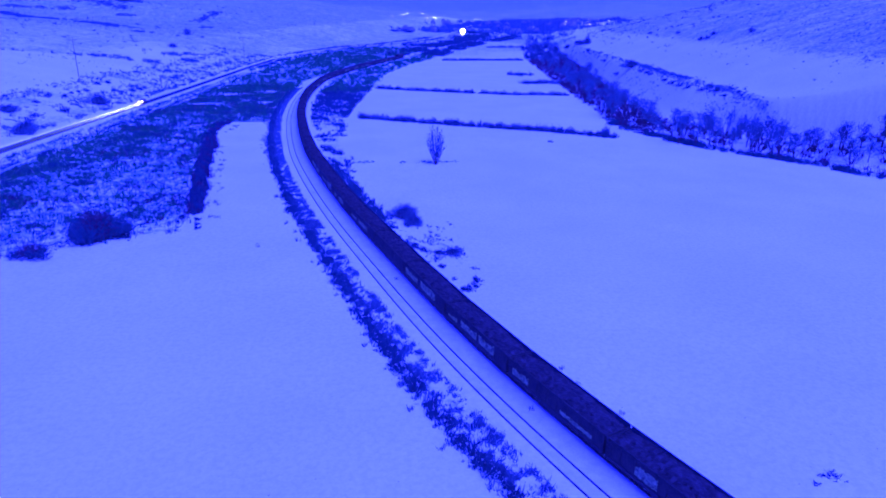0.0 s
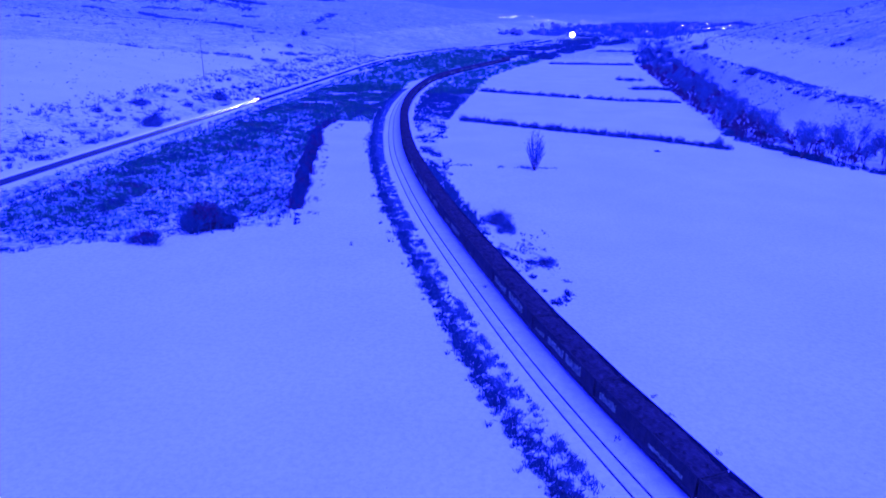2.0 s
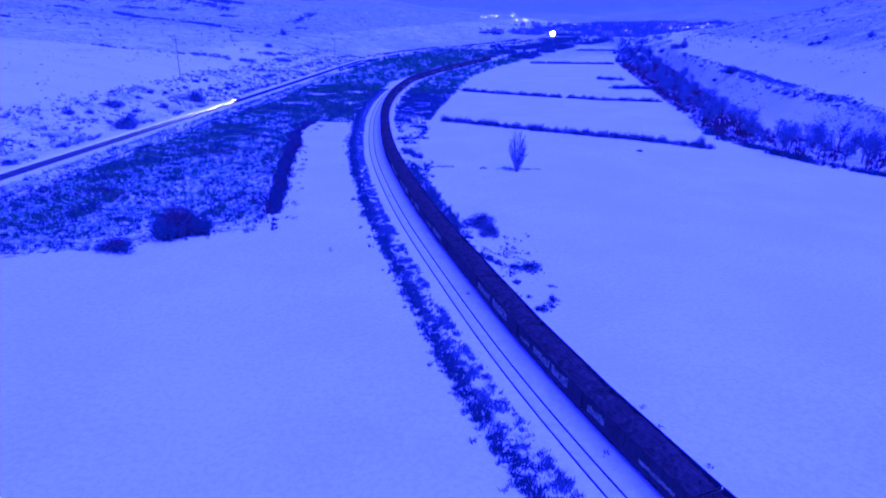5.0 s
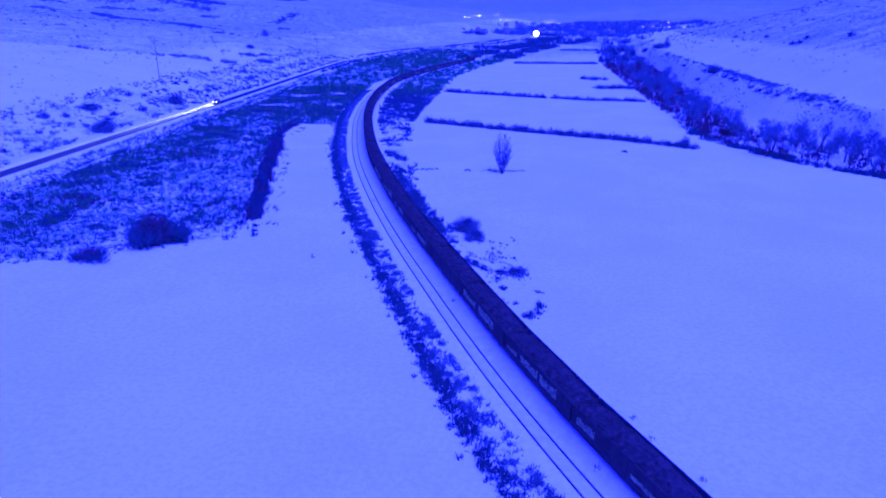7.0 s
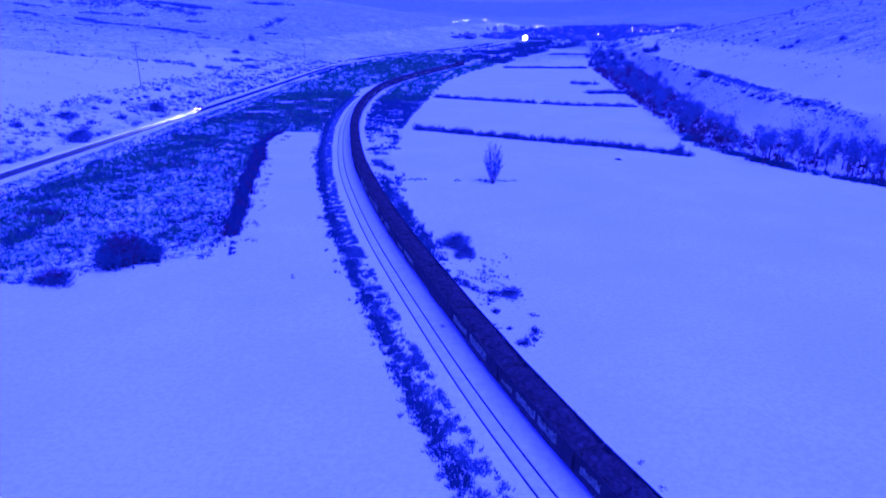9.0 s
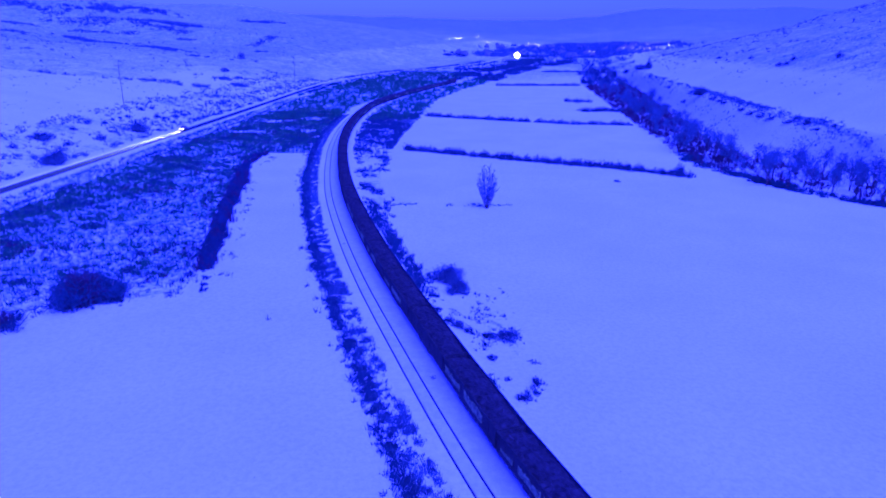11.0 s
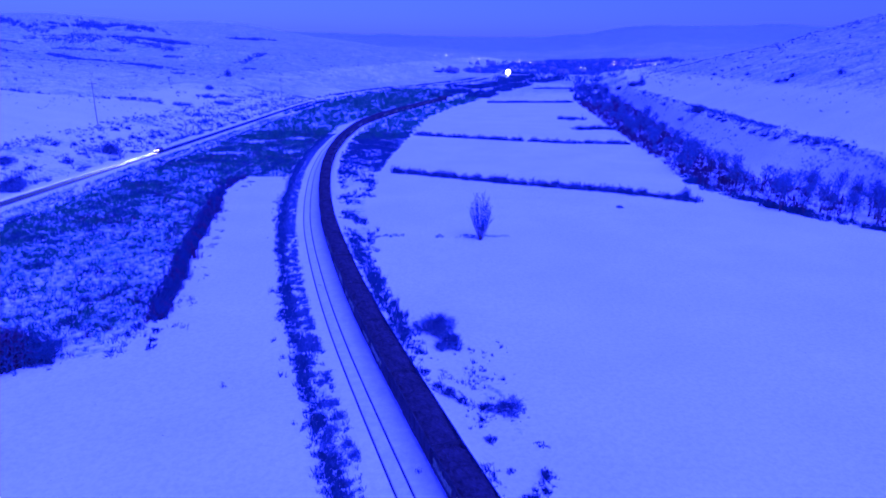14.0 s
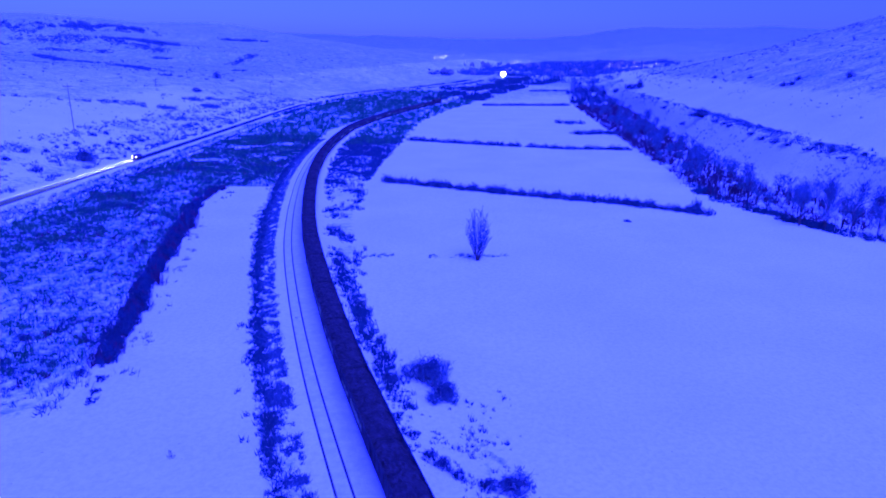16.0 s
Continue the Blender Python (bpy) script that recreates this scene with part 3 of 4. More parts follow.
def trail(x, y):
    row = np.exp(-(way_off(x, y, [(-2.2, 99.5), (-1.7, 97.5), (0.5, 95.1), (2.3, 91.7), (3.9, 89.3), (5.7, 87.7)]) / 0.6) ** 2) * step(0.40, 0.58, vnoise(x, y, 1.4, 25))
    ring = np.exp(-((np.hypot(x - 9.8, (y - 79) / 2.3) - 3.1) / 0.55) ** 2) * step(0.50, 0.64, vnoise(x, y, 1.6, 25))
    cloud = np.exp(-((x - 7) / 4) ** 2 - ((y - 93) / 6) ** 2) * step(0.60, 0.70, vnoise(x, y, 1.1, 169))
    return 0.6 * row + 0.45 * ring + 0.3 * cloud


scatter("weed_tufts", "scattered dead weed tufts poking through field snow", 9000, 33, -4, 14, 69, 103, trail, 0.5, 0.4, 9, BRAMBLE, thick=0.08)


def wedge_brush(x, y):
    east = np.where(y < 215, ROW_W(y), TRACK(y) - 6)
    ok = step(0, 18, y - 77 - (x + 73.7) * 0.5) * step(-1, 2, east - x) * (step(11.5, 15, x - ROAD(y)) + 0.4 * inside(x - ROAD(y), 5.5, 9.5, 0.6))
    patch = vnoise(x, y, 7, 26) * 0.5 + vnoise(x, y, 2.4, 27) * 0.5
    return ok * (1 - 0.9 * clearing(x, y)) * np.clip(0.26 + 0.42 * step(0.42, 0.64, patch) + 0.55 * thick_scrub(x, y) * (0.5 + 0.5 * step(0.36, 0.56, patch)), 0, 1)


def scrub_lines(x, y):
    """Narrow dark lines of brush: beside the ditch, across the scrubland, along the field's corner."""
    ditch = np.exp(-((x - ROAD(y) - 10.4 - 0.8 * (vnoise(x, y, 9, 158) - 0.5)) / 0.7) ** 2) * inside(y, 92, 420, 10) * (0.45 + 0.55 * step(0.35, 0.55, vnoise(x, y, 5, 159)))
    cross = np.exp(-(way_off(x, y, [(-88, 241), (-79, 243), (-70, 241), (-58, 239)]) / 1.6) ** 2)
    corner = np.exp(-(way_off(x, y, [(-50, 222), (-46, 228), (-41, 220), (-38, 216)]) / 1.8) ** 2) * step(0.36, 0.56, vnoise(x, y, 3, 160))
    clump = np.exp(-(way_off(x, y, [(-78.5, 199.5), (-73, 203), (-68.5, 204.5)]) / 2.2) ** 2)
    return np.clip(ditch + cross + corner + clump, 0, 1)


scatter("scrubland_brush", "brown reeds and brush on snowy waste ground", 72000, 34, -102, -28, 66, 330, wedge_brush, 0.8, 0.8, 9)
scatter("scrubland_brush", "dark bramble clumps on snowy waste ground", 42000, 154, -102, -28, 66, 330, lambda x, y: wedge_brush(x, y) * step(0.48, 0.62, vnoise(x, y, 3.0, 155)), 1.0, 0.95, 10, BRAMBLE, 11000)
scatter("scrubland_brush", "reddish thorn growth on snowy waste ground", 14000, 161, -96, -30, 96, 330, lambda x, y: wedge_brush(x, y) * step(0.52, 0.66, vnoise(x, y, 9, 163)), 0.9, 0.75, 10, BRIAR, 5200)
scatter("scrubland_brush", "dark lines of brush beside a ditch and across waste ground", 60000, 164, -98, -34, 90, 420, scrub_lines, 1.0, 0.85, 10, BRAMBLE)
scatter("scrubland_brush", "dense brown thicket between road and railway", 13000, 35, -95, 45, 300, 690, lambda x, y: wedge_brush(x, y) * (0.45 + 0.55 * vnoise(x, y, 14, 40)) + east_bank(x, y) * (y > 300), 2.6, 2.2, 11)
scatter("field_edge_tufts", "small weed tufts beside a dark thorn row", 3000, 165, -50, -28, 104, 214, lambda x, y: inside(x - ROW_W(y), 1.5, 5.0, 1.0) * step(0.54, 0.68, vnoise(x, y, 2.6, 166)) * 0.7, 0.8, 0.5, 10, BRAMBLE)
scatter("field_edge_tufts", "dark weed tufts along the edge of a snowy field", 5200, 152, -78, -33, 70, 130, lambda x, y: step(-1, 2, y - 78 - (x + 73.7) * 0.5) * step(-1, 2, ROW_W(np.maximum(y, 99)) - x) * (1 - step(10, 34, y - 77 - (x + 73.7) * 0.5)) * step(0.52, 0.66, vnoise(x, y, 2.4, 153)) * 0.55, 0.95, 0.55, 16, BRAMBLE)
scatter("verge_brush", "dark brush lining the far stretch of the road", 5000, 156, -14, 14, 440, 860, lambda x, y: (np.exp(-((x - ROAD(y) - 8) / 2.0) ** 2) + np.exp(-((x - ROAD(y) + 9) / 2.5) ** 2) * step(540, 620, y)) * (0.25 + 0.75 * step(0.4, 0.6, vnoise(x, y, 12, 157))), 2.4, 1.8, 12, BRAMBLE, 1600, along=ROAD)


def verge(x, y):
    o = ROAD(y) - x
    rows = np.exp(-((o - 8) / 2.5) ** 2) + 0.8 * np.exp(-((o - 17) / 4.0) ** 2) + 0.55 * np.exp(-((o - 30 - 6 * vnoise(x, y, 60, 133)) / 3.5) ** 2)
    return inside(o, 5.5, 42, 1.5) * (0.05 + rows * step(0.42, 0.62, vnoise(x, y, 7, 28) * 0.5 + vnoise(x, y, 2.6, 29) * 0.5))


scatter("verge_brush", "bare brush on the far verge of the road", 24000, 37, -150, -90, 90, 560, verge, 1.25, 1.05, 13, PALE_TWIG)


def belt(x, y):
    return (1 - 0.6 * (1 - step(185, 215, y))) * step(-0.5, 1, x - RIVER_W(y)) * step(-1, 1, RIVER_E(y) - x)


scatter("riverside_thicket", "bare riverside willow thicket", 9500, 38, 78, 200, 130, 560, belt, 2.2, 2.4, 13, BRIAR, 3600)
scatter("riverside_thicket", "bare riverside willow thicket", 3500, 39, 120, 330, 560, 1200, lambda x, y: belt(x, y) * (1 - 0.85 * step(680, 800, y)), 5.5, 5.0, 13, TWIG)


scatter("riverside_thicket", "low brush along the foot of the riverside trees", 5200, 145, -1.5, 9.0, 130, 225, lambda x, y: np.exp(-((x - RIVER_W(y) - 1.5) / 2.6) ** 2) * (0.12 + 0.88 * step(0.42, 0.62, vnoise(x, y, 4, 146))), 1.4, 1.3, 13, BRAMBLE, along=RIVER_W)


def slope_scrub(x, y):
    p = vnoise(x, y, 14, 41)
    west = step(30, 60, FOOT(y) - x) * (0.016 + 0.05 * step(0.5, 0.75, p))
    east = step(8, 20, x - BANK(y)) * (0.045 + 0.12 * step(0.5, 0.75, p))
    terr = step(1, 4, x - RIVER_E(y)) * (1 - step(-2, 4, x - BANK(y))) * (0.10 + 0.6 * step(0.5, 0.72, p) * step(0.45, 0.6, vnoise(x, y, 5, 42)))
    return west + east + terr


scatter("hillside_scrub", "dark bare scrub scattered over snowy hillsides", 80000, 43, -520, 420, 380, 1000, slope_scrub, 2.0, 1.3, 10, BRAMBLE, 15000)
scatter("hillside_scrub", "small scrub tufts over a snowy terrace slope", 60000, 143, 92, 330, 120, 380, lambda x, y: slope_scrub(x, y) * (0.15 + 0.85 * step(0.48, 0.66, vnoise(x, y, 11, 147))), 0.85, 0.75, 12, REED, 6500)
scatter("hillside_scrub", "small scrub tufts over a snowy hillside", 40000, 144, -330, -120, 120, 380, slope_scrub, 0.8, 0.5, 12, REED, 900)


def hill_rows(x, y):
    a = 0.0
    for pts, wide, dense in HILL_ROWS:
        a = np.maximum(a, dense * np.exp(-(way_off(x, y, pts) / (0.8 * wide)) ** 2))
    return a * step(0.42, 0.62, vnoise(x, y, 14, 44) * 0.6 + vnoise(x, y, 6, 51) * 0.4)


scatter("hillside_scrub", "hedge rows and thickets across the snowy hillside", 120000, 45, -530, -104, 340, 880, hill_rows, 2.8, 1.7, 13, PALE_TWIG, 5200)
scatter("hillside_scrub", "thickets on the upper hillside", 40000, 151, -600, -240, 880, 1220, hill_rows, 4.2, 3.8, 11, PALE_TWIG, 1900)
scatter("bank_scrub", "dark brush along the top of the terrace bank", 26000, 46, -8, 6, 180, 530, lambda x, y: (np.exp(-((x - BANK(y) + 2.0 + 0.8 * (y < 236)) / 1.8) ** 2) * (0.35 + 0.65 * step(0.32, 0.5, vnoise(x, y, 9, 47))) + 0.5 * np.exp(-((x - BANK(y) + 5.4) / 1.2) ** 2) * inside(y, 212, 262, 6)) * (0.3 + 0.7 * inside(y, 186, 330, 10)), 1.3, 0.9, 10, PALE_TWIG, 1100, along=BANK)
scatter("village_trees", "bare brush and gardens between the road and the village", 9000, 167, -60, 150, 700, 1010, lambda x, y: step(4, 14, x - ROAD(y)) * (1 - step(-20, -6, x - TRACK(y))) * step(0.44, 0.62, vnoise(x, y, 34, 168)) * 0.8, 3.6, 2.6, 10, BRAMBLE, 1500)
scatter("village_trees", "bare garden trees round the distant village", 9000, 48, -40, 420, 980, 1600, lambda x, y: step(-40, 30, x - FOOT(y)) * (1 - step(60, 160, x - BANK(y))) * step(0.35, 0.6, vnoise(x, y, 50, 49)), 7.0, 6.0, 12, PALE_TWIG, 2600)
scatter("village_trees", "bare woods round the distant village", 14000, 137, 120, 600, 760, 2000, lambda x, y: inside(x / y, 0.18, 0.295, 0.008) * step(760, 1050, y) * (0.25 + 0.75 * step(0.4, 0.6, vnoise(x, y, 45, 138))), 9.0, 8.0, 12, PALE_TWIG, 750)
scatter("village_trees", "dark copse on the slope above the village", 900, 139, 10, 42, 960, 1015, lambda x, y: 0.8 * (vnoise(x, y, 9, 140) > 0.4), 6.0, 4.0, 12, TWIG, 45)
scatter("trackside_trees", "bare trees and brush lining the railway near the village", 6000, 135, -26, 30, 600, 960, lambda x, y: 0.9 * step(0.35, 0.6, vnoise(x, y, 26, 136)) * (1 - 0.5 * step(800, 960, y)), 4.5, 4.0, 12, BRAMBLE, 1100, along=TRACK)

# lone tree in the field: many stems from one root, an egg-shaped crown
def lone_tree(h, w):
    rng = np.random.default_rng(5)
    ob = tagged(new("tree"), "bare many-stemmed tree alone in a snowy field", "tree")
    wood, fine = [], []

    for k in range(26):
        t, a = 0.44 + 0.56 * (k / 25), 2.4 * k
        r = w / 2 * math.sin(math.pi * (0.28 + 0.64 * (t - 0.44) / 0.56)) ** 0.8 * rng.uniform(0.5, 0.86)
        foot = np.array((*rng.normal(0, 0.12, 2), -0.1))
        pts = [foot]
        for f in (0.22, 0.48, 0.75, 1.0):
            pts.append(np.array((r * f ** 0.78 * math.cos(a) + rng.normal(0, 0.08), r * f ** 0.78 * math.sin(a) + rng.normal(0, 0.08), h * t * f)))
        for m, (p, n) in enumerate(zip(pts, pts[1:])):
            wood.append((*p, *(p + (n - p) * 1.25), 0.10 - 0.022 * m))
            for _ in range(2 if m == 0 else 9 if m == 1 else 15):
                c = p + (n - p) * rng.uniform(0, 1)
                a2 = rng.uniform(0, 6.283)
                e = c + np.array((0.55 * math.cos(a2), 0.55 * math.sin(a2), 0.7)) * rng.uniform(0.5, 1.3)
                fine.append((*c, *e, 0.026))
                for _ in range(2):
                    u = c + (e - c) * rng.uniform(0.2, 0.9)
                    fine.append((*u, *(u + rng.normal(0, 0.22, 3) + (0, 0, 0.35)), 0.024))
    mesh_object("trunk", *twig_mesh(wood), BARK, ob)
    mesh_object("crown", *twig_mesh(fine), BRAMBLE, ob)
    ob.matrix_basis = on_ground(12.5, 149.4)


lone_tree(9.4, 6.6)


# single bushes
for x, y, w, h, n, lab in (
        (-46.6, 95.4, 9.6, 5.8, 250, "broad dark thorn bush at the edge of a snowy field"),
        (-53.4, 87.6, 6.4, 2.8, 90, "low dark thorn bush at the edge of a snowy field"),
        (-44.2, 100.9, 2.6, 1.1, 26, "small dark bush beside a larger one"),
        (-36.4, 106.0, 2.4, 1.2, 22, "small thorn bush at the end of a dark row"),
        (-33.7, 104.8, 1.7, 0.9, 16, "small thorn bush at the end of a dark row"),
        (-33.0, 102.0, 1.4, 0.9, 16, "small thorn bush at the corner of a snowy field"),
        (-32.4, 100.0, 1.5, 0.9, 16, "small thorn bush at the corner of a snowy field"),
        (-48.0, 115.0, 3.2, 0.9, 30, "low dark bush on snowy waste ground"),
        (-46.9, 107.0, 3.0, 0.8, 28, "low dark bush on snowy waste ground"),
        (3.2, 105.4, 5.8, 3.2, 120, "dense round bush beside the railway curve"),
        (4.9, 100.8, 4.4, 2.2, 70, "low bush at the corner of a snowy field"),
        (-1.2, 104.0, 3.0, 1.6, 40, "bramble bush beside the railway curve"),
        (10.3, 85.8, 4.0, 1.6, 50, "low dark bush in a snowy field"),
        (7.9, 86.0, 1.8, 1.0, 24, "small dark bush in a snowy field"),
        (4.4, 88.6, 2.2, 1.4, 26, "small dark bush beside the railway"),
        (5.6, 87.3, 1.8, 0.9, 16, "small dark bush beside the railway"),
        (3.2, 90.0, 1.6, 1.1, 20, "small dark bush beside the railway"),
        (1.6, 93.1, 1.5, 0.9, 16, "small dark bush beside the railway"),
        (-0.2, 96.5, 1.5, 0.8, 14, "small dark bush beside the railway"),
        (10.4, 71.6, 1.9, 1.1, 20, "small weed clump in field snow"),
        (12.3, 75.0, 1.3, 1.2, 18, "small weed clump in field snow"),
        (8.0, 80.1, 1.5, 0.9, 18, "small weed clump in field snow"),
        (-109.4, 251, 9.0, 5.6, 110, "large dark roadside bush beyond the asphalt"),
        (-106.3, 191, 8.6, 5.0, 110, "large dark roadside bush beyond the asphalt"),
        (-108.8, 198, 5.0, 4.0, 60, "dark roadside bush beside a larger one"),
        (-122.4, 213.5, 8.6, 3.2, 90, "broad low bush on a snowy slope"),
        (-111.5, 228, 4.4, 3.2, 46, "roadside bush beyond the asphalt"),
        (-124.6, 192, 4.4, 3.2, 46, "bush on a snowy slope above the road"),
        (-121.5, 198, 3.0, 2.4, 34, "bush on a snowy slope above the road"),
        (-114.2, 213, 3.4, 2.4, 34, "roadside bush beyond the asphalt"),
        (-107.3, 160.5, 3.4, 1.8, 34, "roadside bush beyond the asphalt"),
        (-107.2, 139.5, 4.6, 1.6, 40, "low roadside bush beyond the asphalt"),
        (-118.7, 151.5, 3.4, 1.8, 34, "low bush on a snowy slope above the road"),
        (-111.8, 134.5, 3.0, 1.5, 30, "low roadside bush beyond the asphalt"),
        (-116.8, 137.5, 3.2, 1.7, 30, "low bush on a snowy slope above the road"),
        (-112.2, 155, 2.8, 1.5, 30, "low roadside bush beyond the asphalt"),
        (-152.3, 486, 8.0, 4.5, 60, "dark bush clump on a snowy hillside"),
        (-174.6, 604, 8.0, 9.0, 60, "tall dark bush on a snowy hillside"),
        (135.0, 340, 10.0, 5.8, 120, "dark bush on the terrace edge"),
        (180.0, 585, 14.0, 6.0, 120, "dark bush clump on the terrace spur"),
        (180.5, 566, 8.0, 11.0, 70, "tall dark bush on the terrace spur"),
        (186.5, 648, 9.0, 6.0, 60, "dark bush clump on the terrace spur"),
        (171.0, 338, 4.2, 3.4, 40, "lone bush on a snowy hillside"),
        (172.6, 334, 3.6, 3.0, 40, "lone bush on a snowy hillside"),
        (178.3, 339.5, 4.4, 3.6, 40, "lone bush on a snowy hillside"),
        (179.8, 305, 4.6, 4.0, 40, "lone bush on a snowy hillside"),
        (70.6, 190.5, 3.6, 3.8, 46, "upright bush at the end of a hedge"),
        (49.2, 177.8, 2.4, 0.9, 20, "low scrub patch in field snow"),
        *((x, y, w, 0.5 * w, 34, "small pale bush on a snowy terrace") for x, y, w in ((160, 496, 7), (145, 414, 5.5), (132.3, 354, 5.0), (130.7, 315, 5.0), (128, 297, 4.4), (129.5, 305, 3.4),
          (123.8, 271, 4.2), (121.6, 259, 4.0), (120.2, 248, 3.4), (119.4, 239, 3.0), (119.1, 227, 3.4), (122.2, 227, 2.6), (120.4, 218, 3.0), (119.8, 211, 2.6), (122.3, 207, 2.4), (183.9, 395, 4.5), (188, 448, 5.0))),
        *((x, y, w, 0.62 * w, 34, "roadside bush beyond the asphalt") for x, y, w in ((-122.1, 270.5, 3.4), (-121.8, 251.5, 3.0), (-123.1, 260, 2.2), (-122.9, 265.5, 2.0), (-125.3, 246, 4.4),
          (-124.9, 288.5, 3.2), (-123.5, 296, 3.4), (-115.2, 281.5, 3.0), (-112.6, 281.5, 2.6), (-110.9, 289, 2.8), (-109.7, 296, 3.0), (-103.9, 296, 2.4), (-102.8, 301, 2.8), (-101.7, 311, 3.0),
          (-102.4, 321, 2.6), (-101, 329, 2.2), (-107.3, 278, 2.8), (-105.5, 259, 2.6), (-123.3, 233, 3.0), (-133.6, 234, 2.4), (-100.5, 345, 3.0), (-99.8, 362, 3.0), (-104, 352, 3.2), (-99, 380, 3.2))),
        (12.1, 72.7, 1.0, 0.6, 12, "small weed clump in field snow"),
        (9.3, 75.5, 0.9, 0.6, 12, "small weed clump in field snow"),
        (36.2, 33.4, 1.8, 0.6, 7, "dead weed clump in field snow"),
        (34.2, 32.7, 1.0, 0.4, 5, "dead weed clump in field snow"),
        (35.2, 33.6, 0.9, 0.4, 4, "dead weed clump in field snow")):
    plant_bush(int(abs(x * 13 + y * 7)), w, h, int(n * 1.9), on_ground(x, y), lab, "single bushes", 11, 0.045 * max(1.0, w / 6), BRIAR if w > 6.3 and -60 < x < 0 else PALE_TWIG if w > 2.0 else BRAMBLE)


# hedges along the field edges: bushes in a row
def hedge(name, pts, w, h, gap, seed, label, loose=0.35):
    rng = np.random.default_rng(seed)
    ob = tagged(new(name), label, "hedge", "field hedges")
    kinds = (BRIAR, TWIG, TWIG) if name == "hedge_row" else (BRAMBLE, PALE_TWIG, BRAMBLE)
    stock = [mesh_object("shrub", *twig_mesh(shrub_twigs(rng, w, h, 48, 8, 0.05)), mat, ob) for mat in kinds]
    count = 0
    for (xa, ya), (xb, yb) in zip(pts, pts[1:]):
        n = max(1, int(math.hypot(xb - xa, yb - ya) / gap))
        for k in range(n):
            x, y = xa + (xb - xa) * (k + rng.uniform(0, 0.8)) / n, ya + (yb - ya) * (k + rng.uniform(0, 0.8)) / n
            c = stock[count % len(stock)]
            if count >= len(stock):
                c = c.copy()
                scene.collection.objects.link(c)
            count += 1
            c.matrix_basis = on_ground(x + rng.normal(0, loose), y + rng.normal(0, loose), rng.uniform(0, 360), rng.uniform(0.55, 1.25))


hedge("hedge", [(-9, 224), (7.2, 216), (24.5, 207.5), (39.5, 201), (53.5, 196), (63.2, 190), (71.5, 184.5)], 3.4, 2.5, 0.7, 61, "dark brush hedge along a snowy field edge")
hedge("hedge", [(-4, 322), (9.9, 316), (38.2, 306.5), (43, 305)], 3.6, 2.5, 1.0, 62, "thin dark brush hedge between snowy fields")
hedge("hedge", [(46, 304), (61.3, 298.5), (88.4, 297)], 3.6, 2.5, 1.0, 162, "thin dark brush hedge between snowy fields")
hedge("hedge", [(78.8, 354), (90, 356), (99.5, 357.5)], 5.0, 3.2, 0.8, 63, "short thick hedge between snowy fields", 1.0)
hedge("hedge", [(80.8, 409), (94, 409)], 5.0, 2.8, 1.0, 64, "short dark hedge between snowy fields", 2.0)
hedge("hedge", [(50, 543), (88, 552), (121.5, 560)], 5.0, 3.0, 1.2, 65, "thin dark hedge between far snowy fields")
hedge("hedge", [(111, 700), (153, 708)], 5.4, 3.2, 1.7, 66, "thin dark hedge between far snowy fields")
hedge("hedge_row", [(-35.2, 108.6), (-35.9, 113), (-40.6, 133), (-47.3, 166), (-51.6, 186)], 2.6, 2.9, 0.42, 67, "thick dark thorn row beside a snowy field", 0.6)
hedge("hedge_row", [(-51.6, 186), (-53.0, 196), (-53.4, 206), (-52.6, 212)], 2.4, 1.8, 0.8, 68, "dark thorn row at the top of a snowy field", 0.5)

# riverside trees: five shapes, each planted many times
RIVER_TREES = [plant_tree("tree", 70 + k, h, w, st, 0.3, up, on_ground(88 + 4 * k, 176 - 3 * k), "bare riverside willow with a twiggy crown", "riverside trees")
               for k, (h, w, st, up) in enumerate(((8.5, 6.5, 3, 0.9), (7.0, 5.5, 2, 0.8), (9.5, 6.0, 1, 1.0), (6.5, 6.0, 4, 0.7), (8.0, 7.0, 2, 0.8)))]


def plant_river():
    rng = np.random.default_rng(77)
    y = 140.0
    while y < 760:
        a, b = float(RIVER_W(y)), float(RIVER_E(y))
        for _ in range(2 if y > 195 else 3):
            x = rng.uniform(a + 1.5, max(a + 2, b - 1))
            if y < 195:
                x = min(x, a + 26)
            copy_thing(RIVER_TREES[int(rng.integers(5))], on_ground(x, y + rng.uniform(-3, 3), rng.uniform(0, 360), rng.uniform(0.65, 1.1)))
        y += 3.6 if y < 200 else 5.5 if y < 420 else 11.0


plant_river()

# tufts in a thin line by the lone tree, and single weeds in the snow
scatter("weed_tufts", "thin line of dead weeds across a snowy field", 400, 81, -9, 22, 150.6, 152.4, lambda x, y: 0.6 * step(0.4, 0.7, vnoise(x, y, 2, 82)), 0.7, 0.35, 10)
for x, y, h in ((1.2, 74.9, 0.9), (13.1, 43.4, 0.8), (21.6, 42.8, 0.9), (19.0, 48.0, 0.5), (15.8, 49.0, 0.4), (18.1, 51.0, 0.9), (-20.5, 90.4, 1.1), (-14.9, 121.3, 0.5), (-18.3, 150.5, 0.5)):
    plant_bush(int(abs(x * 31 + y * 17)), 0.9, h, 10, on_ground(x, y, 0, 1) @ pose(0, 0, 0.08 if abs(x - 2.1 - float(TRACK(y))) < 1.2 else 0.0), "small dead weed standing in the snow", "single weeds", 4, 0.03)


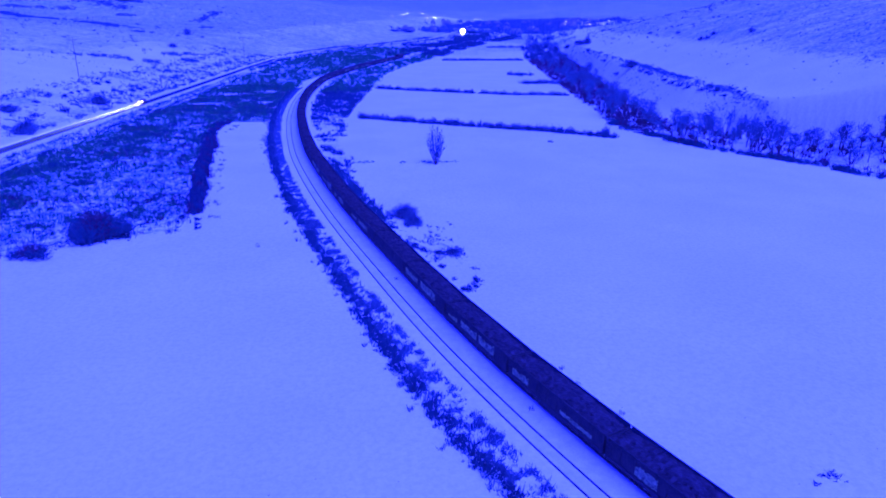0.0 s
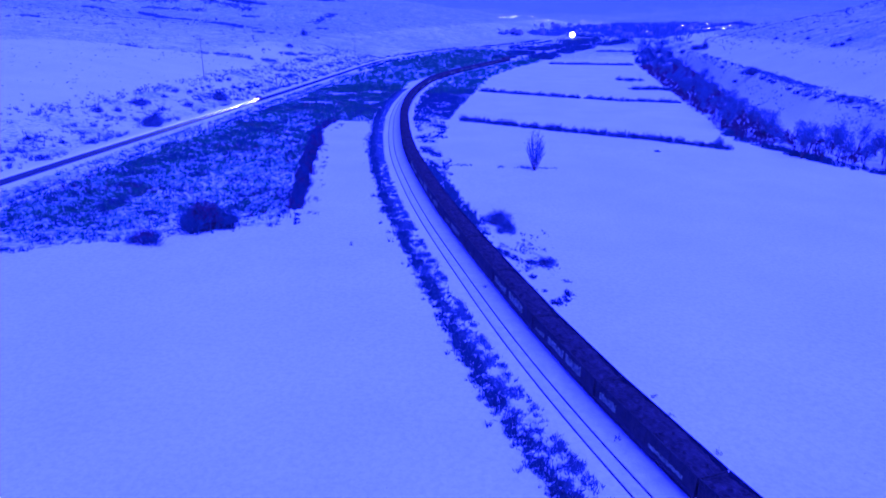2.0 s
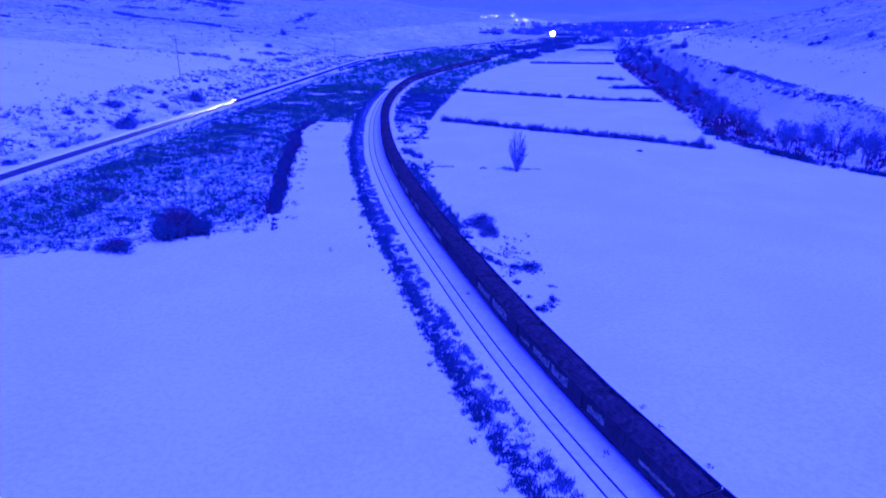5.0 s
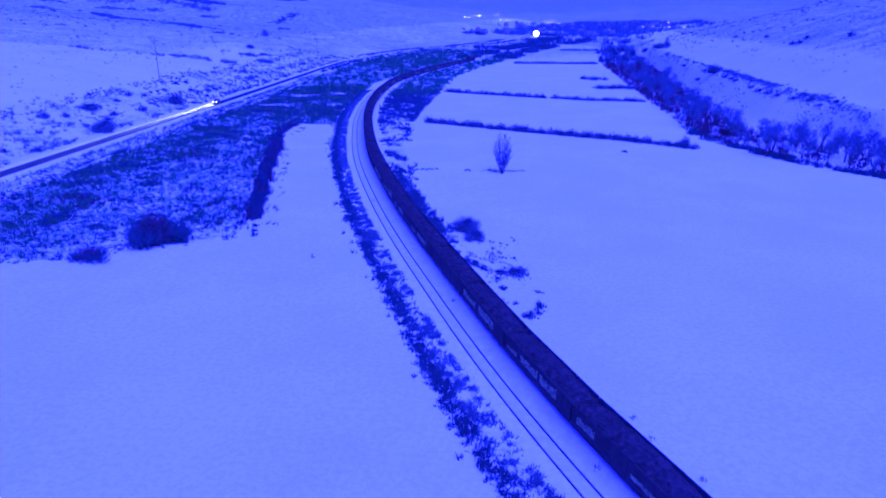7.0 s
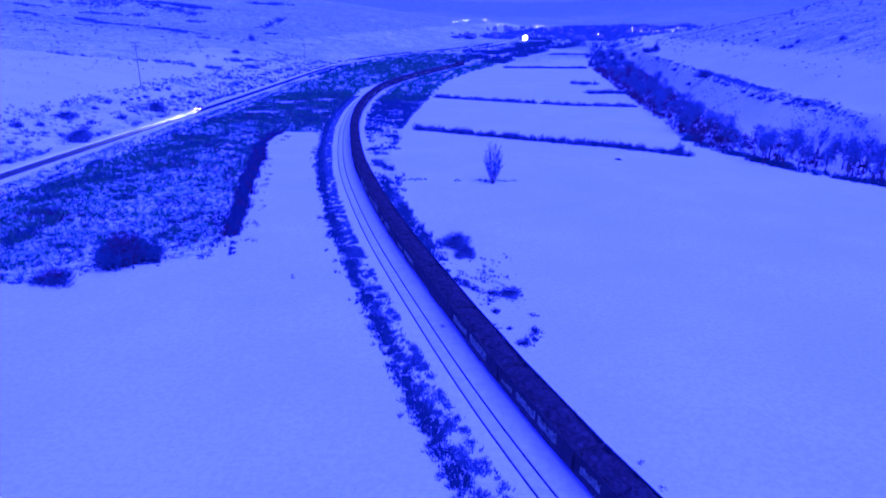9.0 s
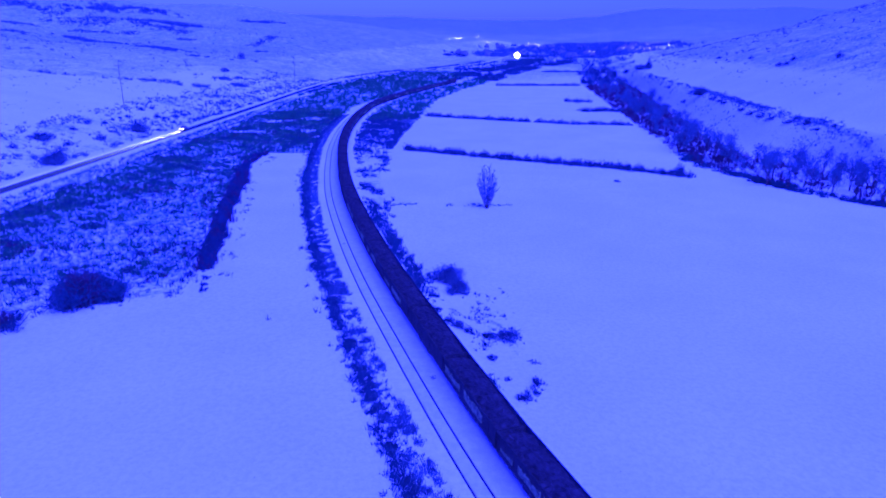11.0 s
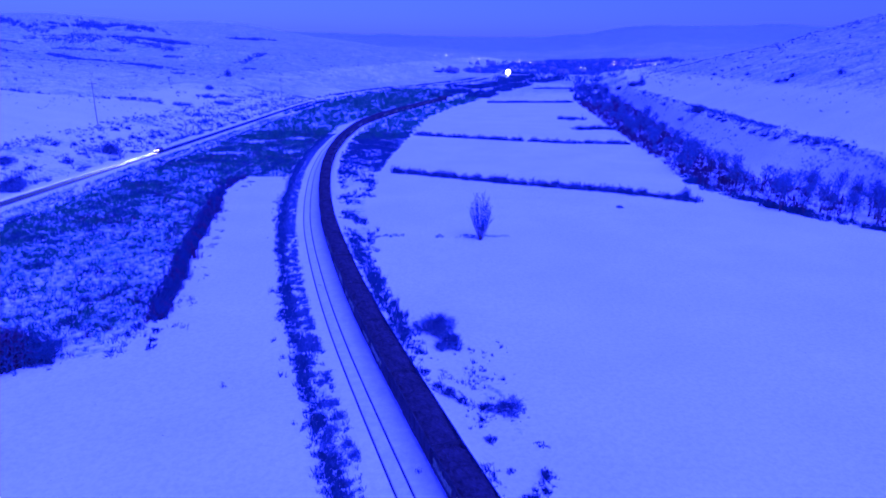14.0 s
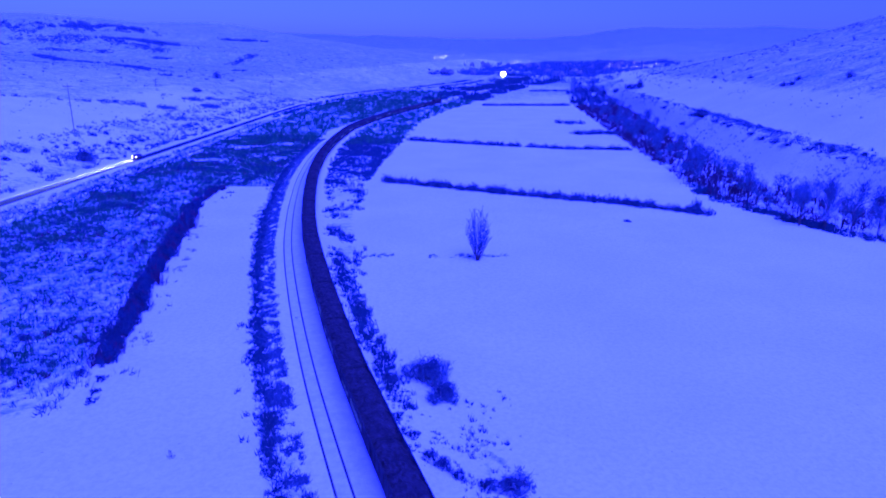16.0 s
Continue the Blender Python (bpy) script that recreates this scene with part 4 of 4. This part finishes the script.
# ---- freight train ----
def profile_shell(prof, x0, x1):
    """A shell along x with this outline (y, z), closed at both ends."""
    n = len(prof)
    v = [(x, a, b) for x in (x0, x1) for a, b in prof]
    f = [(k, (k + 1) % n, n + (k + 1) % n, n + k) for k in range(n)]
    return v, f + [tuple(range(n - 1, -1, -1)), tuple(range(n, 2 * n))]


def bogie(parent, x):
    bm = bmesh.new()
    for sy in (-1, 1):
        box(bm, x - 1.35, x + 1.35, sy * 1.02 - 0.07, sy * 1.02 + 0.07, 0.42, 0.68, 0.03)
    box(bm, x - 0.25, x + 0.25, -1.0, 1.0, 0.5, 0.85, 0.03)
    b = part("bogie", bm, IRON, parent)
    for dx in (-0.9, 0.9):
        for sy in (-0.71, 0.71):
            bm = bmesh.new()
            rod(bm, (x + dx, sy - 0.065, 0.46), (x + dx, sy + 0.065, 0.46), 0.46, 18)
            part("wheel", bm, IRON, b)


def scrap_heap(seed, L, hw):
    """A lumpy heap that fills the wagon almost to its rim."""
    rng = np.random.default_rng(seed)
    nx, ny = 44, 12
    v, f = [], []
    for i in range(nx + 1):
        for j in range(ny + 1):
            u, w = i / nx, j / ny
            crest = (math.sin(math.pi * min(max(u, 0.02), 0.98)) ** 0.2) * (1 - 0.32 * abs(2 * w - 1) ** 3)
            v.append((-L + 2 * L * u, -hw + 2 * hw * w, 2.05 + 0.86 * crest + rng.uniform(-0.13, 0.13)))
    for i in range(nx):
        for j in range(ny):
            k = i * (ny + 1) + j
            f.append((k, k + ny + 1, k + ny + 2, k + 1))
    return v, f


def build_wagon(seed):
    """A four-axle open wagon with high ribbed sides, heaped with scrap."""
    L, hw, top = 6.90, 1.42, 2.80
    w = tagged(new("open_wagon"), "dirty rust-red open freight wagon heaped with dark scrap", "freight wagon", "wagons of the freight train")
    bm = bmesh.new()
    box(bm, -L, L, -hw, hw, 1.12, 1.24, 0.01)
    part("floor", bm, WAGON, w)
    for sy in (-1, 1):
        bm = bmesh.new()
        box(bm, -L, L, sy * (hw - 0.04) - 0.035, sy * (hw - 0.04) + 0.035, 1.24, top, 0.008)
        sd = part("side_wall", bm, WAGON, w)
        bm = bmesh.new()
        box(bm, -L + 0.08, L - 0.08, sy * (hw - 0.095) - 0.012, sy * (hw - 0.095) + 0.012, 1.3, top - 0.1)
        part("lining", bm, BLUE_STEEL, sd, "bluish inner face")
        bm = bmesh.new()
        box(bm, -L - 0.03, L + 0.03, sy * hw - 0.05, sy * hw + 0.06, top - 0.06, top + 0.05, 0.015)
        # East rim coloured lighter and bluer, as its lit edge looks; west keeps the paint.
        part("top_rail", bm, WAGON if sy > 0 else BLUE_STEEL, sd)
    for sx in (-1, 1):
        bm = bmesh.new()
        box(bm, sx * (L - 0.04) - 0.035, sx * (L - 0.04) + 0.035, -hw + 0.08, hw - 0.08, 1.24, top - 0.12, 0.008)
        e = part("end_wall", bm, WAGON, w)
        for y in (-0.9, -0.3, 0.3, 0.9):
            bm = bmesh.new()
            box(bm, sx * (L + 0.02) - 0.03, sx * (L + 0.02) + 0.03, y - 0.05, y + 0.05, 1.2, top - 0.16, 0.01)
            part("rib", bm, WAGON, e)
    mesh_object("scrap_load", *scrap_heap(seed, L - 0.09, hw - 0.12), LOAD, w, "dark rusty scrap")
    bm = bmesh.new()
    box(bm, -0.06, 0.06, -0.02, 0.02, 1.2, top - 0.05)
    rib = part("rib", bm, WAGON, w)
    first = True
    for sy in (-1, 1):
        for k in range(10):
            r = rib if first else rib.copy()
            if not first:
                scene.collection.objects.link(r)
            first = False
            r.location = (-L + 0.06 + k * (2 * L - 0.12) / 9, sy * (hw + 0.01), 0)
    bm = bmesh.new()
    box(bm, -L, L, -0.3, 0.3, 0.78, 1.12, 0.02)
    for sy in (-1, 1):
        box(bm, -L, L, sy * 1.36 - 0.06, sy * 1.36 + 0.06, 0.80, 1.12, 0.02)
        box(bm, -2.2, 2.2, sy * 1.30 - 0.04, sy * 1.30 + 0.04, 0.50, 0.80, 0.02)
    for x in (-L + 0.1, -3.2, 0, 3.2, L - 0.1):
        box(bm, x - 0.08, x + 0.08, -1.3, 1.3, 0.84, 1.10)
    part("underframe", bm, IRON, w)
    bm = bmesh.new()
    rod(bm, (-1.1, 0.65, 0.72), (1.1, 0.65, 0.72), 0.22, 12)
    part("brake_cylinder", bm, IRON, w)
    for dx in (-4.5, 4.5):
        bogie(w, dx)
    for sx in (-1, 1):
        for sy in (-0.875, 0.875):
            bm = bmesh.new()
            rod(bm, (sx * L, sy, 1.05), (sx * (L + 0.055), sy, 1.05), 0.09, 10)
            rod(bm, (sx * (L + 0.055), sy, 1.05), (sx * (L + 0.095), sy, 1.05), 0.23, 14)
            part("buffer", bm, IRON, w)
        bm = bmesh.new()
        rod(bm, (sx * L, 0, 0.98), (sx * (L + 0.095), 0, 0.94), 0.07, 8)
        part("coupling", bm, IRON, w)
    for sx, sy in ((-1, -1), (1, 1)):
        bm = bmesh.new()
        for k in range(4):
            rod(bm, (sx * (L - 0.15), sy * (hw + 0.09), 1.3 + 0.38 * k), (sx * (L - 0.6), sy * (hw + 0.09), 1.3 + 0.38 * k), 0.02, 6)
        for x in (0.15, 0.6):
            rod(bm, (sx * (L - x), sy * (hw + 0.09), 1.2), (sx * (L - x), sy * (hw + 0.09), 2.7), 0.022, 6)
        part("ladder", bm, IRON, w)
    return w


def paint_patch(parent, rng, side, x, length, height):
    """A faded spray-painted patch on a wagon's side: upright strokes of uneven height, run together."""
    n = max(5, int(length / 0.15))
    v, f, env = [], [], 1.0
    for k in range(n + 1):
        env = 0.75 * env + 0.25 * rng.uniform(0.5, 1.15)
        lo, hi = 1.30 + rng.uniform(0, 0.14), 1.36 + height * env * rng.uniform(0.72, 1.0)
        v += [(x + (k / n - 0.5) * length, side * b, c) for b, c in ((1.412, lo), (1.456, lo), (1.456, hi), (1.412, hi))]
    for k in range(n):
        i = 4 * k
        f += [(i + j, i + (j + 1) % 4, i + 4 + (j + 1) % 4, i + 4 + j) for j in range(4)]
    f += [(3, 2, 1, 0), (4 * n, 4 * n + 1, 4 * n + 2, 4 * n + 3)]
    mesh_object("graffiti", v, f, GRAFFITI, parent, "faded pale graffiti")


EAST = 4.3
_ys = np.arange(-78, 1180, 0.5)
_pt = np.array([track_at(float(y), EAST)[:3] for y in _ys])
_arc = np.concatenate(((0,), np.cumsum(np.linalg.norm(np.diff(_pt[:, :2], axis=0), axis=1))))


def on_track(s):
    return Vector([float(np.interp(s, _arc, _pt[:, k])) for k in range(3)]) + Vector((0, 0, 0.47))


def stand_on_track(s, half):
    a, b = on_track(s - half), on_track(s + half)
    m = (a + b) / 2
    return Matrix.Translation(m) @ (b - a).to_track_quat("X", "Z").to_matrix().to_4x4()


TAIL, PITCH, COUNT = float(np.interp(11.0, _pt[:, 1], _arc)), 14.0, 39
MODELS = [build_wagon(seed) for seed in (211, 212, 213)]
for k, m in enumerate(MODELS):
    m.matrix_basis = stand_on_track(TAIL + 7.0 + PITCH * k, 4.5)
WAGONS = MODELS + [copy_thing(MODELS[(k * 5 + k // 4) % 3], stand_on_track(TAIL + 7.0 + PITCH * k, 4.5)) for k in range(3, COUNT)]
_rng = np.random.default_rng(91)
for w in WAGONS:
    for side in (-1, 1):
        x = -6.0 + float(_rng.uniform(0, 2.5))
        while x < 4.6:
            ln = float(_rng.uniform(2.0, 5.5))
            ln = min(ln, 6.1 - x)
            if _rng.uniform() < (0.8 if side > 0 else 0.5):
                paint_patch(w, _rng, side, x + ln / 2, ln, float(_rng.uniform(0.5, 1.35)))
            x += ln + float(_rng.uniform(0.3, 2.0))


def build_locomotive():
    e = tagged(new("locomotive"), "dark diesel locomotive heading the freight train", "locomotive")
    side = [(1.45, 0.95), (1.45, 3.3), (1.1, 3.95), (-1.1, 3.95), (-1.45, 3.3), (-1.45, 0.95)]
    mesh_object("body", *profile_shell(side, -8.4, 8.4), WAGON, e)
    for sx in (-1, 1):
        v, f = profile_shell([(a * 0.92, b) for a, b in side], 8.4, 9.3)
        mesh_object("cab", [(sx * x, a, b) for x, a, b in v], f, WAGON, e)
        for sy in (-0.62, 0.62):
            bm = bmesh.new()
            box(bm, sx * 9.28, sx * 9.34, sy - 0.45, sy + 0.45, 2.5, 3.2, 0.02)
            part("windscreen", bm, GLASS, e)
            bm = bmesh.new()
            rod(bm, (sx * 9.25, sy * 1.5, 1.5), (sx * 9.38, sy * 1.5, 1.5), 0.14, 14)
            part("headlight", bm, GALV, e)
    bm = bmesh.new()
    box(bm, -9.4, 9.4, -1.3, 1.3, 0.72, 0.96, 0.03)
    part("underframe", bm, IRON, e)
    for x in (-5, 0.5, 3):
        bm = bmesh.new()
        box(bm, x - 0.8, x + 0.8, -0.5, 0.5, 3.95, 4.1, 0.03)
        part("roof_vent", bm, IRON, e)
    for dx in (-5.6, 5.6):
        bogie(e, dx)
    return e


build_locomotive().matrix_basis = stand_on_track(TAIL + PITCH * COUNT + 9.6, 5.6)


# ---- car on the road, headlights on ----
def build_car():
    c = tagged(new("car"), "grey hatchback on the road with headlights on", "car")
    prof = [(-2.0, 0.35), (-2.05, 0.75), (-1.95, 0.95), (-1.55, 1.42), (0.25, 1.46), (0.95, 0.98), (1.95, 0.82), (2.08, 0.6), (2.05, 0.35)]
    bm = bmesh.new()
    rows = []
    for sy in (-0.86, 0.86):
        rows.append([bm.verts.new((x, sy * (0.8 if z > 1.2 else 1.0), z)) for x, z in prof])
    n = len(prof)
    bm.faces.new(rows[0])
    bm.faces.new(rows[1][::-1])
    for k in range(n):
        bm.faces.new((rows[0][k], rows[1][k], rows[1][(k + 1) % n], rows[0][(k + 1) % n]))
    bmesh.ops.recalc_face_normals(bm, faces=bm.faces[:])
    bmesh.ops.bevel(bm, geom=bm.edges[:], offset=0.05, segments=2, affect="EDGES")
    part("body", bm, CARPAINT, c)
    for name, pts in (("windscreen", ((0.33, 1.42), (0.90, 1.02))), ("rear_window", ((-1.58, 1.38), (-1.88, 1.02)))):
        (xa, za), (xb, zb) = pts
        k = 0.03 if name == "windscreen" else -0.03
        v = [(xa + k, -0.62, za), (xa + k, 0.62, za), (xb + k, 0.72, zb), (xb + k, -0.72, zb)]
        v += [(x - k, y, z - 0.01) for x, y, z in v]
        mesh_object(name, v, [(0, 1, 2, 3), (7, 6, 5, 4), (0, 4, 5, 1), (1, 5, 6, 2), (2, 6, 7, 3), (3, 7, 4, 0)], GLASS, c)
    for sy in (-1, 1):
        bm = bmesh.new()
        box(bm, -1.45, 0.3, sy * 0.80 - 0.02, sy * 0.80 + 0.02, 1.02, 1.34, 0.01)
        part("side_window", bm, GLASS, c)
        for dx in (-1.3, 1.3):
            bm = bmesh.new()
            rod(bm, (dx, sy * 0.74, 0.31), (dx, sy * 0.90, 0.31), 0.31, 20)
            t = part("wheel", bm, RUBBER, c)
            bm = bmesh.new()
            rod(bm, (dx, sy * 0.88, 0.31), (dx, sy * 0.92, 0.31), 0.19, 14)
            part("rim", bm, GALV, t)
        bm = bmesh.new()
        box(bm, 2.02, 2.12, sy * 0.62 - 0.17, sy * 0.62 + 0.17, 0.58, 0.76, 0.02)
        part("headlight", bm, BEAM, c, "lit headlight")
        bm = bmesh.new()
        box(bm, -2.1, -2.02, sy * 0.66 - 0.13, sy * 0.66 + 0.13, 0.72, 0.88, 0.02)
        part("tail_light", bm, CARPAINT, c)
    return c


CAR_Y = 262.0
car = build_car()
_h = math.atan2(-1.0, -float(ROAD(CAR_Y + 1) - ROAD(CAR_Y)))
car.matrix_basis = pose(float(ROAD(CAR_Y)) - 0.9, CAR_Y, float(ground_z(ROAD(CAR_Y), CAR_Y)) + 0.10, 0, 0, math.degrees(_h))
for sy in (-0.62, 0.62):
    for power, wide, ahead in ((110000.0, 4.8, 44.0), (2600.0, 24.0, 8.0)):
        lamp = new("headlight_beam", bpy.data.lights.new("headlight_beam", "SPOT"))
        lamp.data.energy, lamp.data.spot_size, lamp.data.spot_blend, lamp.data.color, lamp.data.shadow_soft_size = power, radians(wide), 0.8, (0.85, 0.95, 1.0), 0.08
        eye = car.matrix_basis @ Vector((2.25, sy, 0.67))
        lamp.matrix_world = look(eye, car.matrix_basis @ Vector((ahead, sy, 0.0)))


# ---- power poles ----
def build_pole(h, arm, label):
    p = tagged(new("power_pole"), label, "power pole", "power poles")
    bm = bmesh.new()
    rod(bm, (0, 0, -0.4), (0, 0, h), 0.20, 10, 0.11)
    part("mast", bm, GALV, p)
    bm = bmesh.new()
    box(bm, -arm, arm, -0.09, 0.09, h - 0.9, h - 0.7, 0.02)
    rod(bm, (-arm * 0.6, 0, h - 0.8), (0, 0, h - 2.0), 0.05, 6)
    rod(bm, (arm * 0.6, 0, h - 0.8), (0, 0, h - 2.0), 0.05, 6)
    part("crossarm", bm, GALV, p)
    for x in (-arm * 0.9, 0.0, arm * 0.9):
        bm = bmesh.new()
        rod(bm, (x, 0, h - 0.7 if x else h), (x, 0, h - 0.3 if x else h + 0.4), 0.09, 8)
        part("insulator", bm, GALV, p)
    bm = bmesh.new()
    box(bm, -0.7, 0.7, -0.7, 0.7, -0.4, 0.3, 0.05)
    part("footing", bm, PLASTER, p)
    return p


pole = build_pole(17.5, 1.7, "tall grey power pole on a snowy slope")
pole.matrix_basis = on_ground(-133.4, 291.6, 20)
copy_thing(pole, on_ground(-102.0, 486.0, 15))
low = build_pole(6.0, 0.5, "short grey roadside pole")
low.matrix_basis = on_ground(-105.6, 312, 10)
copy_thing(low, on_ground(-99.5, 398, 10))


# ---- the village: houses, street lamps, an oncoming train's headlight ----
def build_house(w, d, h, label):
    o = tagged(new("house"), label, "house", "village houses")
    bm = bmesh.new()
    box(bm, -w / 2, w / 2, -d / 2, d / 2, -1.5, h, 0.02)
    gable = [(-w / 2, h), (w / 2, h), (0, h + 0.42 * w)]
    vs = [bm.verts.new((x, s * d / 2, z)) for s in (-1, 1) for x, z in gable]
    bm.faces.new(vs[:3])
    bm.faces.new(vs[:2:-1])
    part("wall", bm, PLASTER, o)
    k = w / 2 + 0.5
    v = []
    for s in (-1, 1):
        for x, z in ((-k, h - 0.42), (0, h + 0.42 * w), (k, h - 0.42)):
            v += [(x, s * (d / 2 + 0.4), z), (x, s * (d / 2 + 0.4), z + 0.22)]
    f = [(1, 3, 9, 7), (3, 5, 11, 9), (0, 6, 8, 2), (2, 8, 10, 4), (0, 2, 3, 1), (2, 4, 5, 3), (6, 7, 9, 8), (8, 9, 11, 10), (0, 1, 7, 6), (4, 10, 11, 5)]
    r = mesh_object("roof", v, f, TILE, o, "snow-dusted tiled roof")
    bm = bmesh.new()
    box(bm, w * 0.15, w * 0.15 + 0.7, -0.4, 0.4, h + 0.2 * w, h + 0.42 * w + 1.0)
    part("chimney", bm, PLASTER, r)
    for s in (-1, 1):
        for x in (-w / 4, w / 4):
            bm = bmesh.new()
            box(bm, x - 0.55, x + 0.55, s * (d / 2 + 0.02) - 0.03, s * (d / 2 + 0.02) + 0.03, 1.0, 2.3)
            part("window", bm, GLASS, o)
    return o


HOUSES = [build_house(8.5, 11, 3.4, "plastered village house with a snow-dusted roof"), build_house(7, 9, 3.0, "small plastered village house with a snowy roof"), build_house(10, 16, 4.0, "long farm building with a snow-dusted roof")]


def village():
    rng = np.random.default_rng(101)
    spots = []
    while len(spots) < 42:
        y = rng.uniform(960, 1520)
        x = rng.uniform(float(FOOT(y)) - 40, float(BANK(y)) + 30)
        if all(math.hypot(x - a, y - b) > 18 for a, b in spots) and abs(x - float(TRACK(y)) - 2) > 15 and abs(x - float(ROAD(y))) > 10:
            spots.append((x, y))
    for k, (x, y) in enumerate(spots):
        m = on_ground(x, y, rng.uniform(-40, 40))
        if k < 3:
            HOUSES[k].matrix_basis = m
        else:
            copy_thing(HOUSES[int(rng.integers(3))], m)


village()


def build_street_lamp():
    o = tagged(new("street_lamp"), "lit street lamp in the distant village", "street lamp", "village street lamps")
    bm = bmesh.new()
    rod(bm, (0, 0, -1.0), (0, 0, 6.6), 0.10, 8, 0.07)
    rod(bm, (0, 0, 6.6), (0, -1.0, 6.8), 0.05, 6)
    part("post", bm, GALV, o)
    bm = bmesh.new()
    bmesh.ops.create_uvsphere(bm, u_segments=12, v_segments=8, radius=0.46, matrix=Matrix.Translation((0, -1.1, 6.5)) @ Matrix.Diagonal((1, 1, 0.8, 1)))
    part("lamp_head", bm, LAMPGLOW, o, "glowing lamp")
    return o


street_lamp = build_street_lamp()
for k, (x, y) in enumerate(((14, 1138), (22, 1159), (34, 1208), (39, 1220), (45, 1260), (80, 1360), (92, 1500), (83, 1254), (98, 1295), (102, 1291), (112, 1333), (234, 1772), (242, 1753), (230, 1616), (241, 1637),
                            (205, 1339), (291, 1803), (191, 1385), (341, 1218), (298, 1063), (298, 1012), (304, 954), (360, 1142), (303, 891), (339, 975), (245, 1066), (253, 1066))):
    if k:
        copy_thing(street_lamp, on_ground(x, y))
    else:
        street_lamp.matrix_basis = on_ground(x, y)


def build_far_headlight():
    # Stands for a far train's headlight; the mast and reflector are added.
    o = tagged(new("floodlight"), "blazing white headlight of an oncoming train, stood on an added mast", "floodlight")
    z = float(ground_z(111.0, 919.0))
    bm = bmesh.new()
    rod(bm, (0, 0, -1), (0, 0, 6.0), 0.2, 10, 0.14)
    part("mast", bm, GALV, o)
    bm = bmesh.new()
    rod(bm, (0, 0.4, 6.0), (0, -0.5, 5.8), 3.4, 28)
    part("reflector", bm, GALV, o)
    # Metres wide: the glare round the headlight is built into its size.
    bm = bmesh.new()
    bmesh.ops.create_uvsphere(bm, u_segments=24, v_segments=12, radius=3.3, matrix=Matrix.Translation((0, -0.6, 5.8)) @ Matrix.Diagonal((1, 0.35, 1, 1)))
    part("glare_disc", bm, BEAM, o, "oversized white disc for the headlight's glare")
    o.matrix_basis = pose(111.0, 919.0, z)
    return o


build_far_headlight()
